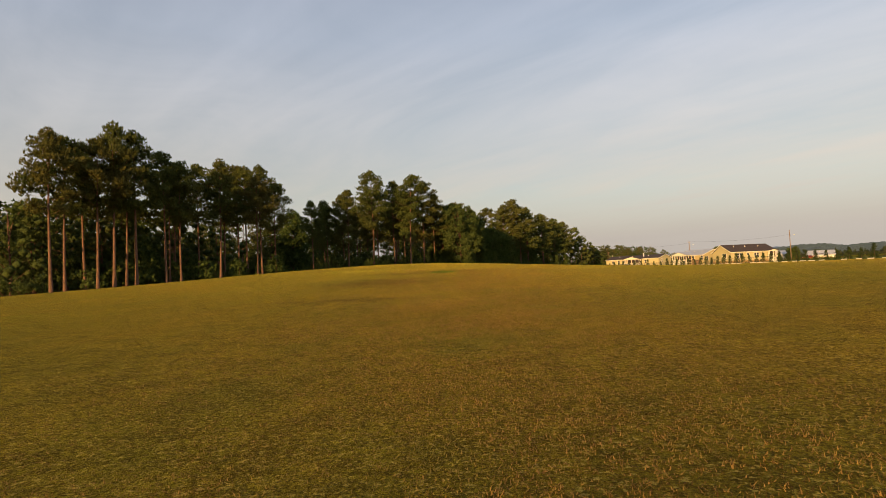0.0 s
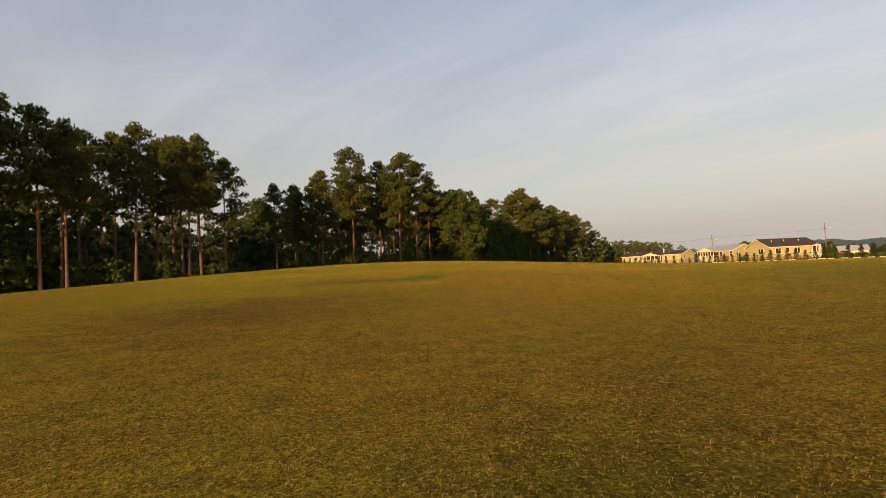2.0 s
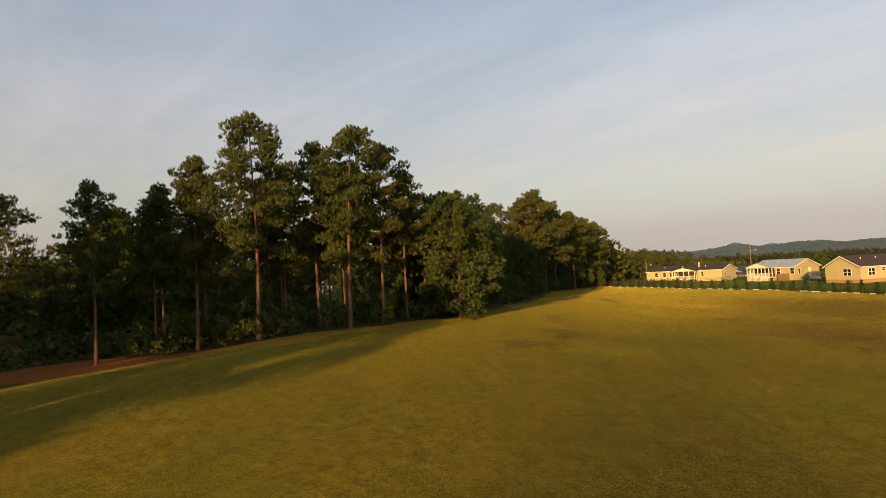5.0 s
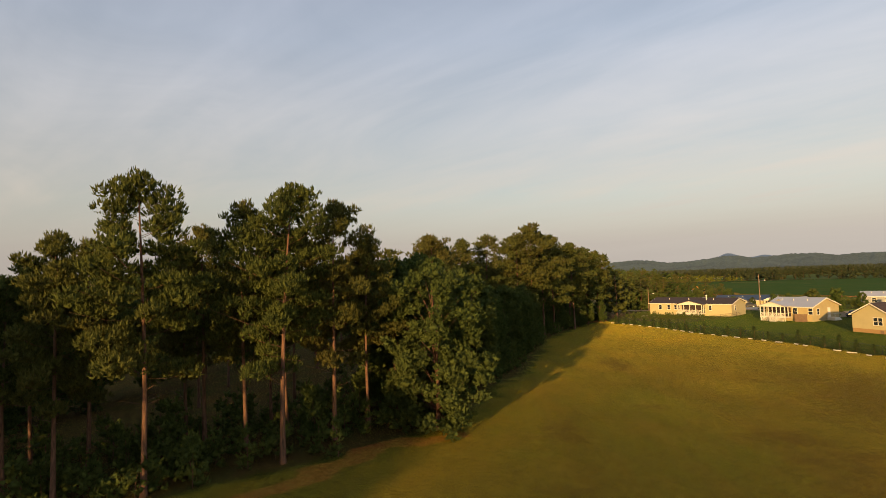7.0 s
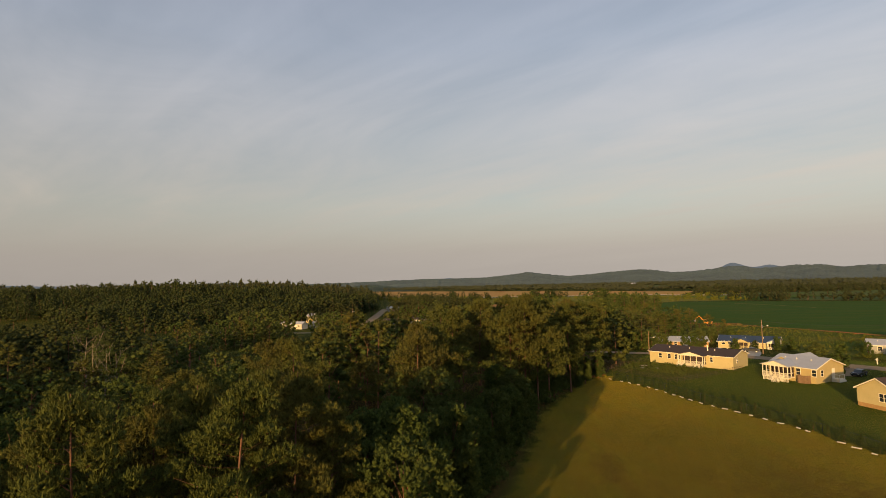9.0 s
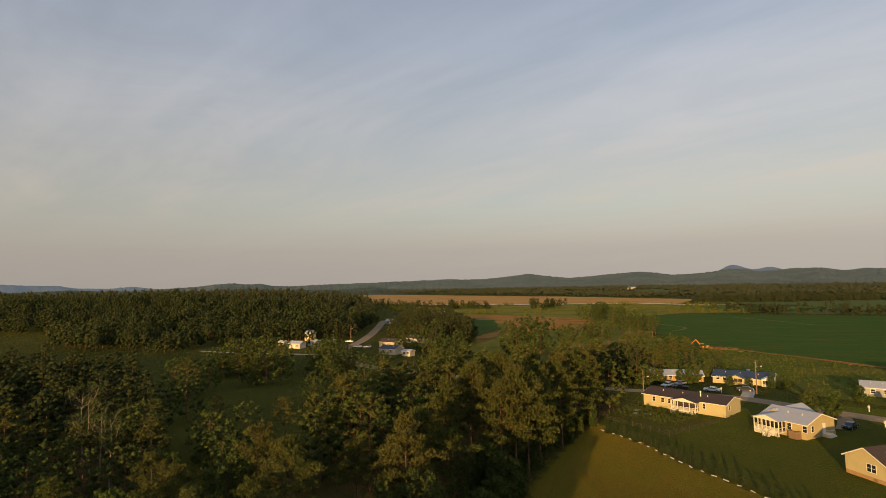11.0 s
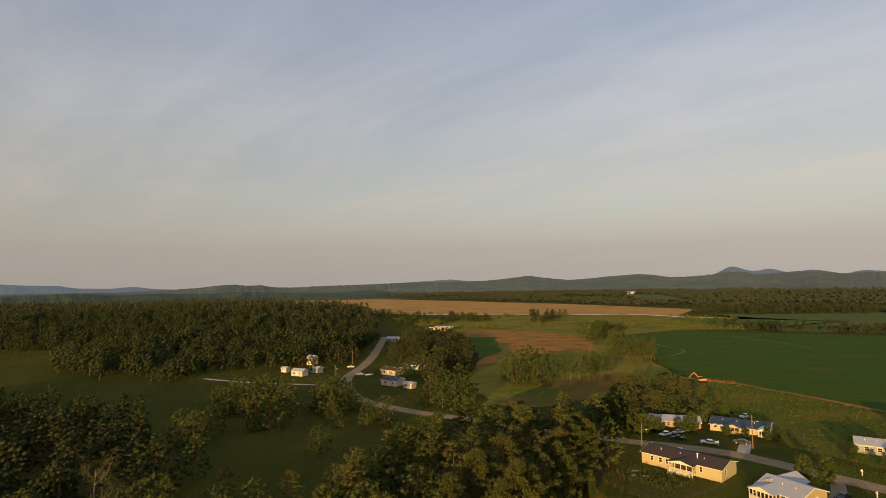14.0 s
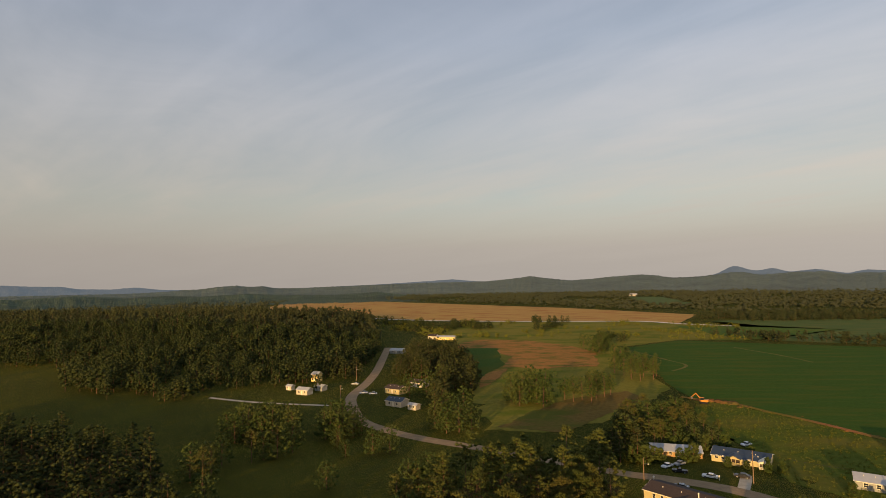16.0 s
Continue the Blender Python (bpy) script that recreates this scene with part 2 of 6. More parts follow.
# ---- mesh tools ----
def mesh_np(name, verts, faces, mat=None, smooth=False):
    """A mesh from arrays: verts (n, 3), faces (m, 3 or 4)."""
    me = bpy.data.meshes.new(name)
    verts, faces = np.asarray(verts, np.float32), np.asarray(faces, np.int32)
    k = faces.shape[1]
    me.vertices.add(len(verts))
    me.vertices.foreach_set("co", verts.ravel())
    me.loops.add(faces.size)
    me.loops.foreach_set("vertex_index", faces.ravel())
    me.polygons.add(len(faces))
    me.polygons.foreach_set("loop_start", np.arange(0, faces.size, k, dtype=np.int32))
    me.polygons.foreach_set("loop_total", np.full(len(faces), k, np.int32))
    if smooth:
        me.polygons.foreach_set("use_smooth", np.ones(len(faces), bool))
    me.update(calc_edges=True)
    if mat:
        me.materials.append(mat)
    return me


def part(name, bm, material, parent, label=""):
    """Links a bmesh as one mesh object under a thing or a part."""
    me = bpy.data.meshes.new(name)
    bm.to_mesh(me)
    bm.free()
    me.materials.append(material)
    ob = new(name, me)
    ob.parent = parent
    return tagged(ob, label)


def box(bm, x0, y0, z0, x1, y1, z1):
    vs = [bm.verts.new((x, y, z)) for z in (z0, z1) for x, y in ((x0, y0), (x1, y0), (x1, y1), (x0, y1))]
    for f in ((3, 2, 1, 0), (4, 5, 6, 7), (0, 1, 5, 4), (1, 2, 6, 5), (2, 3, 7, 6), (3, 0, 4, 7)):
        bm.faces.new([vs[i] for i in f])
    return vs


def boxes(*dims):
    bm = bmesh.new()
    for d in dims:
        box(bm, *d)
    return bm


def tube(bm, a, b, r0, r1, n=8):
    a, b = Vector(a), Vector(b)
    q = (b - a).to_track_quat("Z", "Y")
    rings = []
    for p, r in ((a, r0), (b, r1)):
        rings.append([bm.verts.new(p + q @ Vector((r * math.cos(k * math.tau / n), r * math.sin(k * math.tau / n), 0))) for k in range(n)])
    for k in range(n):
        bm.faces.new((rings[0][k], rings[0][(k + 1) % n], rings[1][(k + 1) % n], rings[1][k]))
    bm.faces.new(rings[1])
    bm.faces.new(rings[0][::-1])


def prism(bm, pts, y0, y1):
    """A solid from an outline in x, z, between two values of y."""
    a = [bm.verts.new((x, y0, z)) for x, z in pts]
    b = [bm.verts.new((x, y1, z)) for x, z in pts]
    bm.faces.new(a)
    bm.faces.new(b[::-1])
    for i in range(len(pts)):
        j = (i + 1) % len(pts)
        bm.faces.new((a[j], a[i], b[i], b[j]))


# ---- the land ----
def step(a, b, x):
    u = np.clip((np.asarray(x, float) - a) / (b - a), 0, 1)
    return u * u * (3 - 2 * u)


def land(x, y):
    x, y = np.asarray(x, float), np.asarray(y, float)
    ridge = 2.4 * np.exp(-(((x + 2) / np.where(x < -2, 31, 29)) ** 2)) * step(38, 108, y) * (1 - step(215, 300, y))
    return -0.6 + 0.4 * step(15, 65, y) + ridge - 1.6 * step(252, 300, y) - 0.5 * step(-3, -12, x) * np.exp(-(((y - 113) / 13) ** 2)) + 16 * step(-90, -300, x) * step(430, 650, y) * (1 - step(820, 1050, y))


def inside(poly, x, y):
    x, y = np.asarray(x, float), np.asarray(y, float)
    hit = np.zeros(x.shape, bool)
    for (x0, y0), (x1, y1) in zip(poly, poly[1:] + poly[:1]):
        if y0 != y1:
            hit ^= ((y0 > y) != (y1 > y)) & (x < (x1 - x0) * (y - y0) / (y1 - y0) + x0)
    return hit


EDGE = [(-30, 10), (-26, 50), (-23, 66), (-20, 80), (-16.5, 95), (-12, 106), (-6, 113.5), (0, 118), (6, 125), (8.8, 131), (10.2, 140), (13, 146), (14.8, 155), (17, 168), (19, 181), (24, 196), (31, 214.5), (37, 226)]
WOOD = EDGE[2:] + [(47, 248), (49, 260), (28, 267), (5, 263), (1, 247), (-11, 228), (-16, 205), (-20, 176), (-30, 168), (-40, 180), (-56, 194), (-66, 216), (-82, 232), (-100, 255), (-119, 280), (-180, 296), (-260, 320), (-400, 250), (-400, 150), (-200, 128), (-80, 92), (-42, 74)]
MEADOW = [(-400, 318), (-237, 335), (-203, 342), (-119, 288), (-90, 249), (-68, 238), (-34, 240), (-42, 262), (-38, 285), (-22, 298), (-36, 312), (-56, 340), (-76, 372), (-80, 420), (-91, 484), (-117, 401), (-139, 401), (-155, 385), (-167, 367), (-180, 361), (-221, 372), (-270, 399), (-301, 398), (-400, 390)]
FIELD = EDGE + [(38, 217), (43, 210), (49, 194), (57, 179), (61, 164), (66, 130), (72, 60), (90, -60), (-60, -60)]


def axis(lo, hi, fine, far, grow):
    core = list(np.arange(lo, hi + 0.01, fine))
    for sign in (1, -1):
        d, p, out = fine, (hi if sign > 0 else lo), []
        while abs(p) < far:
            d *= grow
            p += sign * d
            out.append(p)
        core = core + out if sign > 0 else out[::-1] + core
    return np.array(core)


RED_EARTH = [(-24, 114), (-17, 113.5), (-12, 112.6), (-8, 112.4), (-4.6, 112), (-2.8, 113.3), (-1.1, 115), (0.2, 117.4), (1.6, 119.2), (3.5, 123.2), (9, 125.5), (8.8, 123.4), (3.9, 121.1), (2.6, 118), (0.9, 115.3), (-1.2, 112.4), (-1.3, 110), (-2.5, 109.1), (-5.8, 108.8), (-7.5, 107), (-9.3, 105), (-14, 103), (-24, 102)]
# greener, barer and dimmed spots of the field: x, y, half widths
FRESH = [(16.6, 107, 2.2, 2.2), (10.4, 66, 0.9, 6), (1.9, 73, 5, 3.5), (21, 72.5, 3.5, 2), (12.6, 44.5, 2.2, 3.5), (23.6, 137, 4, 7), (33.9, 146, 5, 4)]
# the broadest of these also paint weaker light into the ground
WORN_DIM = [(14, 114, 1.9, 3.6), (9.2, 67, 1.5, 1.2), (11.4, 109, 1.6, 2.5), (22.9, 136, 2.0, 1.0), (30, 128, 3, 2), (14.8, 127, 1.5, 5), (10, 44, 4, 1.2), (25, 158, 2, 7), (46, 140, 12, 24), (33, 118, 8, 12), (8.2, 56, 3.6, 5), (7.0, 66, 2.4, 2), (16.4, 67.5, 1.4, 1.2), (11.4, 53.6, 0.5, 0.4), (9.6, 66.6, 0.5, 0.5), (14.6, 66.8, 0.5, 0.4)]


def spots(rows, x, y):
    return np.max([np.exp(-(((x - a) / u) ** 2 + ((y - b) / v) ** 2)) for a, b, u, v in rows], 0)


def build_ground():
    xs, ys = axis(-42, 108, 1.6, 7000, 1.11), axis(14, 284, 1.6, 7000, 1.11)
    gx, gy = np.meshgrid(xs, ys)
    x, y = gx.ravel(), gy.ravel()
    z = land(x, y)
    nx = len(xs)
    i = np.arange(len(ys) - 1)[:, None] * nx + np.arange(nx - 1)[None]
    i = i.ravel()
    me = mesh_np("ground", np.stack([x, y, z], 1), np.stack([i, i + 1, i + nx + 1, i + nx], 1), ground_mat(), True)
    dry = inside(FIELD, x, y).astype(np.float32)
    wood = inside(WOOD, x, y).astype(np.float32)
    ex = np.interp(y, [p[1] for p in EDGE], [p[0] for p in EDGE])
    soft = np.clip(0.5 + (x - ex) / 7.0, 0, 1)
    hem = (np.abs(x - ex) < 4) & (y > 14) & (y < 222)
    dry, wood = np.where(hem, soft, dry), np.where(hem & (y > 66), 1 - soft, wood)
    band = np.exp(-(((x - ex - 0.5) / 2.6) ** 2)) * (y > 60) * (y < 226) * (0.30 + 0.45 * np.exp(-(((y - 112) / 14) ** 2)))
    patch = inside(RED_EARTH, x, y)
    patch |= inside([(30, 221), (34, 219), (38, 224), (36, 229), (32, 227)], x, y)
    band = np.maximum(band * 0.35, 0.95 * patch)
    wood = np.maximum(wood, 0.6 * inside([(40, 231), (50.5, 216.5), (60, 223.5), (66, 228), (60, 236), (53, 245), (46, 240)], x, y))
    yard = (inside([(36, 222), (58, 180), (62, 165), (67, 130), (140, 130), (140, 215), (100, 250), (60, 268)], x, y) & ~inside(FIELD, x, y)).astype(np.float32)
    for name, v in (("fresh", spots(FRESH, x, y)), ("worn_dim", spots(WORN_DIM, x, y)), ("yard", yard), ("dry_field", dry), ("wood_floor", wood * 0.9), ("red_earth", band)):
        a = me.attributes.new(name, "FLOAT", "POINT")
        a.data.foreach_set("value", v.astype(np.float32))
    tagged(new("ground", me), "rolling land of mown dry grass, lawn and bare red earth", "ground", kind="structure")


build_ground()


def sheet(name, poly, mat, lift, label, cat, ragged=0.0):
    """A field on the flat valley floor, a thin sheet with its own outline."""
    bm = bmesh.new()
    r = np.random.default_rng(len(name))
    out = []
    for (x0, y0), (x1, y1) in zip(poly, poly[1:] + poly[:1]):
        n = 14 if ragged else 1
        for k in range(n):
            t, w = k / n, math.hypot(x1 - x0, y1 - y0) * ragged
            out.append((x0 + (x1 - x0) * t + r.normal(0, w), y0 + (y1 - y0) * t + r.normal(0, w)))
    top = [bm.verts.new((x, y, float(land(x, y)) + lift)) for x, y in out]
    bm.faces.new(top)
    bmesh.ops.triangulate(bm, faces=bm.faces[:])
    return tagged(part(name, bm, mat, None), label, cat, kind="structure")


def strip(name, line, width, mat, lift, label, cat):
    """A road that follows the land."""
    v = [Vector(p) for p in line]
    out = []
    for a, b, c, d in zip([v[0]] + v[:-2], v[:-1], v[1:], v[2:] + [v[-1]]):
        for k in range(8):
            t = k / 8
            out.append(0.5 * ((2 * b) + (c - a) * t + (2 * a - 5 * b + 4 * c - d) * t * t + (3 * b - a - 3 * c + d) * t ** 3))
    out.append(v[-1])
    vs, fs = [], []
    for k, p in enumerate(out):
        d = (out[min(k + 1, len(out) - 1)] - out[max(k - 1, 0)]).normalized()
        s = Vector((-d.y, d.x))
        for o in (-0.5, -0.17, 0.17, 0.5):
            q = p + s * width * o
            vs.append((q.x, q.y, float(land(q.x, q.y)) + lift * (1 if abs(o) < 0.3 else 0.6)))
        if k:
            for j in range(3):
                fs.append((4 * k - 4 + j, 4 * k - 3 + j, 4 * k + 1 + j, 4 * k + j))
    return tagged(new(name, mesh_np(name, vs, fs, mat, True)), label, cat, kind="structure")


ASPHALT = plain("asphalt", (0.28, 0.19, 0.10), 0.9, vary=0.3, scale=0.4, bump=0.4)
GRAVEL = plain("pale_gravel", (0.45, 0.38, 0.28), 0.95, vary=0.25, scale=0.5, bump=0.4)
STREET = [(150, 190), (118, 217), (99, 236), (82, 254), (65, 263.5), (53, 268), (30, 281), (5, 296), (-18, 307), (-36, 319), (-52, 335), (-64, 362), (-71, 388), (-72, 427), (-76, 470), (-83, 520), (-95, 600)]
strip("road", STREET, 6.2, ASPHALT, 0.08, "grey country road winding between fields and houses", "road")
strip("dirt_drive", [(-152, 381), (-124, 371.5), (-100, 367), (-76, 364)], 2.6, GRAVEL, 0.10, "pale dirt drive across the meadow", "drive")
PALEROAD = plain("pale_road", (0.72, 0.66, 0.54), 0.9, vary=0.12, scale=0.3)
strip("far_road", [(-560, 1325), (-236, 966), (-120, 930), (-2, 900), (110, 884), (205, 874), (246, 830), (300, 790)], 9, PALEROAD, 0.7, "pale farm road along the tan field", "road")

TRACK = field_mat("worn_track", (0.13, 0.115, 0.03), (0.19, 0.15, 0.045), (1, 1, 1), (0.08, 0.10, 0.018))
strip("dirt_track", [(118, 585), (125, 568), (138, 520), (144, 492), (127, 468)], 2.2, TRACK, 0.35, "pale dirt track beside the crop field", "track")
strip("crop_track", [(216, 590), (221, 572), (231, 541), (236, 505)], 1.6, TRACK, 0.32, "faint pale track across the crop field", "track")

TAN = [(-670, 1940), (143, 1224), (323, 991), (246, 838), (205, 881), (-2, 907), (-236, 972), (-558, 1333)]
REDF = [(-35, 616), (-9, 662), (37, 655), (72, 612), (94, 572), (82, 488), (58, 487), (41, 475), (20, 487), (7, 424), (0, 410), (-1, 446), (14, 492), (21, 538), (-1, 588), (-27, 590)]
GREEN = [(125, 591), (111, 405), (113, 383), (127, 375), (143, 348), (161, 314), (250, 215), (700, 200), (900, 420), (337, 586), (248, 619), (186, 645)]
sheet("tan_field", TAN, field_mat("stubble", (0.400, 0.230, 0.065), (0.520, 0.310, 0.095), (0.850, 2.550, 0.850), (0.357, 0.153, 0.051)), 0.4, "wide tan stubble field on the valley floor", "field", 0.005)
sheet("red_field", REDF, field_mat("weedy_earth", (0.26, 0.125, 0.034), (0.44, 0.20, 0.056), (2.4, 4.5, 1), (0.12, 0.122, 0.020)), 0.25, "weedy field with bare red earth", "field", 0.015)
WEEDY = [(-60, 690), (-51, 793), (0, 885), (200, 868), (300, 780), (252, 645), (190, 652), (124, 600), (108, 410), (70, 345), (30, 318), (8, 322), (-5, 400), (-20, 480), (-30, 570)]
sheet("weedy_field", WEEDY, field_mat("weeds", (0.15, 0.132, 0.020), (0.25, 0.205, 0.036), (1, 1.8, 1), (0.10, 0.125, 0.014)), 0.12, "rough olive field of weeds and grass", "field", 0.02)
sheet("fallow_field", [(11, 326), (46, 381), (83, 403), (88, 386), (54, 338), (39, 318)], field_mat("fallow", (0.13, 0.085, 0.022), (0.2, 0.13, 0.035), (1, 2, 1), (0.10, 0.11, 0.018)), 0.2, "brown fallow strip between trees", "field", 0.015)
sheet("clover_patch", [(-22, 592), (9, 591), (14, 493), (-7, 427), (-18, 469)], field_mat("clover", (0.05, 0.085, 0.014), (0.075, 0.115, 0.02), (1, 1, 1), (0.09, 0.10, 0.016)), 0.3, "dark green patch beside the red earth", "field", 0.014)
sheet("far_green_field", [(229, 806), (307, 782), (385, 739), (262, 650), (240, 689)], field_mat("far_crop", (0.07, 0.115, 0.02), (0.1, 0.145, 0.026), (1, 4, 1), (0.12, 0.13, 0.02)), 0.35, "strip of green crop before the woods", "field", 0.01)
# this green is lightened to hold the haze of distance
sheet("valley_meadow", [(262, 644), (345, 606), (900, 450), (1300, 640), (1100, 860), (720, 900), (300, 870), (330, 800), (392, 739)], field_mat("hazy_meadow", (0.075, 0.105, 0.028), (0.10, 0.135, 0.038), (1, 4, 1), (0.13, 0.13, 0.035)), 0.15, "hazy green meadow before the far woods", "field", 0.01)
ROUGH = [(100, 262), (118, 240), (160, 240), (170, 300), (143, 345), (126, 372), (112, 380), (100, 340), (104, 300)]
sheet("rough_field", ROUGH, field_mat("tall_weeds", (0.06, 0.082, 0.010), (0.12, 0.135, 0.018), (1, 1.5, 1), (0.15, 0.125, 0.022)), 0.12, "rough field of tall yellow-green weeds", "field", 0.018)
HFIELD = [(380, 1736), (466, 1702), (420, 1291), (322, 1269)]
sheet("hill_pasture", HFIELD, field_mat("pasture", (0.09, 0.12, 0.04), (0.12, 0.15, 0.05)), 1.5, "pale pasture among far woods", "field", 0.02)
sheet("green_field", GREEN, field_mat("crop", (0.039, 0.078, 0.011), (0.057, 0.105, 0.016), (0.961, 5.766, 0.961), (0.078, 0.096, 0.014)), 0.2, "flat dark green crop field", "field", 0.004)


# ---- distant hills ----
def hill_mat(name, c, haze_glow):
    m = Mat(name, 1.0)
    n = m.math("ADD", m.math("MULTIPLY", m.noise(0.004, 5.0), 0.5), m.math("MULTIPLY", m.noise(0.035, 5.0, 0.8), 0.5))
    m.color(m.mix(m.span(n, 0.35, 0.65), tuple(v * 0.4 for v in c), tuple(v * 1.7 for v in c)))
    # air haze over the hills is put in as a faint emission of their own
    m.b.inputs["Emission Color"].default_value = (*haze_glow, 1)
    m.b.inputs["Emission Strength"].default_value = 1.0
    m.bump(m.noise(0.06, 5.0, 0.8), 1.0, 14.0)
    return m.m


def hills(name, dist, depth, profile, mat, label, rough):
    """A wooded ridge whose crest follows a profile of bearing and height."""
    az = np.linspace(profile[0][0], profile[-1][0], 1000)
    px = np.array([p[0] for p in profile], float)
    pz = np.array([p[1] for p in profile], float)
    h = np.interp(az, px, pz)
    ker = np.hanning(9)
    h = np.convolve(np.pad(h, 4, "edge"), ker / ker.sum(), "valid")
    rng = np.random.default_rng(len(name))
    h = h + rough * (rng.random(len(h)) - 0.5)
    vs, fs = [], []
    rows_ = 14
    for r in range(rows_):
        u = r / (rows_ - 1)
        d = dist - depth * (1 - u)
        w = u * u * (3 - 2 * u)
        wob = rng.normal(0, 1, len(az)) * rough * 0.6 * (0 < r < rows_ - 1)
        gully = np.array([0.16 * noise.noise((a * 0.55, u * 1.7, dist * 0.01)) + 0.10 * noise.noise((a * 1.9, u * 3.0, dist * 0.01)) for a in az]) * u * (1 - u) * 4
        for k in range(len(az)):
            a = radians(az[k])
            vs.append((14 + d * math.sin(a), 85 + d * math.cos(a), -2 + (h[k] + 2) * (w + gully[k]) + wob[k]))
    n = len(az)
    for r in range(rows_ - 1):
        for k in range(n - 1):
            fs.append((r * n + k, r * n + k + 1, (r + 1) * n + k + 1, (r + 1) * n + k))
    return tagged(new(name, mesh_np(name, vs, fs, mat)), label, "hills", kind="structure")


def crest(pairs, dist):
    """Heights from elevation angles seen from 64 m up."""
    return [(a, 64 + dist * math.tan(radians(e))) for a, e in pairs]


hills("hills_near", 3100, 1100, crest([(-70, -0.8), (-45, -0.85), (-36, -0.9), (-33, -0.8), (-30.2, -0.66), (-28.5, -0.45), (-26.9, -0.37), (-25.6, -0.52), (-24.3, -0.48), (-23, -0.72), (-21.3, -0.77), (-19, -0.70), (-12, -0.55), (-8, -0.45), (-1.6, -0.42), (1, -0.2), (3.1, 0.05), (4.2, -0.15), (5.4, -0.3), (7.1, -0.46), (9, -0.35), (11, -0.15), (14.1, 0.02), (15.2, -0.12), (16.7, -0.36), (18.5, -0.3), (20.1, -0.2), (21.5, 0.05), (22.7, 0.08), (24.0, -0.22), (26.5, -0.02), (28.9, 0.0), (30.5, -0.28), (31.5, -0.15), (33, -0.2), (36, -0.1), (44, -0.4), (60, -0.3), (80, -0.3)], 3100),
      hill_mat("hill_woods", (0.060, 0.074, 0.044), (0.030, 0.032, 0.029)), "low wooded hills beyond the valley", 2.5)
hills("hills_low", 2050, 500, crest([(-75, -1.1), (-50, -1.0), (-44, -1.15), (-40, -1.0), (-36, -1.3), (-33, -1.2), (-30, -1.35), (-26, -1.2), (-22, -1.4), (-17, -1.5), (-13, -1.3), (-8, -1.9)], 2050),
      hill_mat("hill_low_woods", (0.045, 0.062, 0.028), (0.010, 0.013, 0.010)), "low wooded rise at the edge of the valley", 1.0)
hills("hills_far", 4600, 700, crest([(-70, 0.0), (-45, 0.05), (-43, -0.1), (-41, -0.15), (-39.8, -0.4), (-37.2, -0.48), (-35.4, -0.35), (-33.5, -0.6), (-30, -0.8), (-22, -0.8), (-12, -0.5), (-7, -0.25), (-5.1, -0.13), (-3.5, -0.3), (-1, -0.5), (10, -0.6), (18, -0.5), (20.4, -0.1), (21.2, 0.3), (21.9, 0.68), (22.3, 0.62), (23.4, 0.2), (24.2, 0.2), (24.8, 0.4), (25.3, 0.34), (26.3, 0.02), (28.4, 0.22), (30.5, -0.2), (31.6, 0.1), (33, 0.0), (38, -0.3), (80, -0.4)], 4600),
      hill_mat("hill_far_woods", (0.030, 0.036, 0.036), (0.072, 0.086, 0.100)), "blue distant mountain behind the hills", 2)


# ---- trees ----
def tri_clumps(rng, cen, rad, k, size, thin=0.35, flat=0.7, loose=0.5):
    """k leaf blades in each clump: triangles that point outwards."""
    m = len(cen)
    d = rng.normal(size=(m, k, 3))
    d /= np.linalg.norm(d, axis=2, keepdims=True)
    r = rad[:, None, None] * rng.uniform(0.35, 1.0, (m, k, 1))
    p = cen[:, None] + d * r * np.array([1, 1, flat])
    out = d + np.array([0, 0, 0.35]) + rng.normal(scale=loose, size=d.shape)
    out /= np.linalg.norm(out, axis=2, keepdims=True)
    side = np.cross(out, rng.normal(size=d.shape))
    side /= np.linalg.norm(side, axis=2, keepdims=True)
    s = size * rng.uniform(0.6, 1.3, (m, k, 1))
    v = np.stack([p - side * s * thin, p + side * s * thin, p + out * s], 2).reshape(-1, 3)
    return v, np.arange(len(v)).reshape(-1, 3)


T_ = (1 + 5 ** 0.5) / 2
ICO_V = np.array([(-1, T_, 0), (1, T_, 0), (-1, -T_, 0), (1, -T_, 0), (0, -1, T_), (0, 1, T_), (0, -1, -T_), (0, 1, -T_), (T_, 0, -1), (T_, 0, 1), (-T_, 0, -1), (-T_, 0, 1)]) / math.sqrt(1 + T_ * T_)
ICO_F = np.array([(0, 11, 5), (0, 5, 1), (0, 1, 7), (0, 7, 10), (0, 10, 11), (1, 5, 9), (5, 11, 4), (11, 10, 2), (10, 7, 6), (7, 1, 8), (3, 9, 4), (3, 4, 2), (3, 2, 6), (3, 6, 8), (3, 8, 9), (4, 9, 5), (2, 4, 11), (6, 2, 10), (8, 6, 7), (9, 8, 1)])
OCT_V = np.array([(1, 0, 0), (-1, 0, 0), (0, 1, 0), (0, -1, 0), (0, 0, 1), (0, 0, -1)], float)
OCT_F = np.array([(0, 2, 4), (2, 1, 4), (1, 3, 4), (3, 0, 4), (2, 0, 5), (1, 2, 5), (3, 1, 5), (0, 3, 5)])


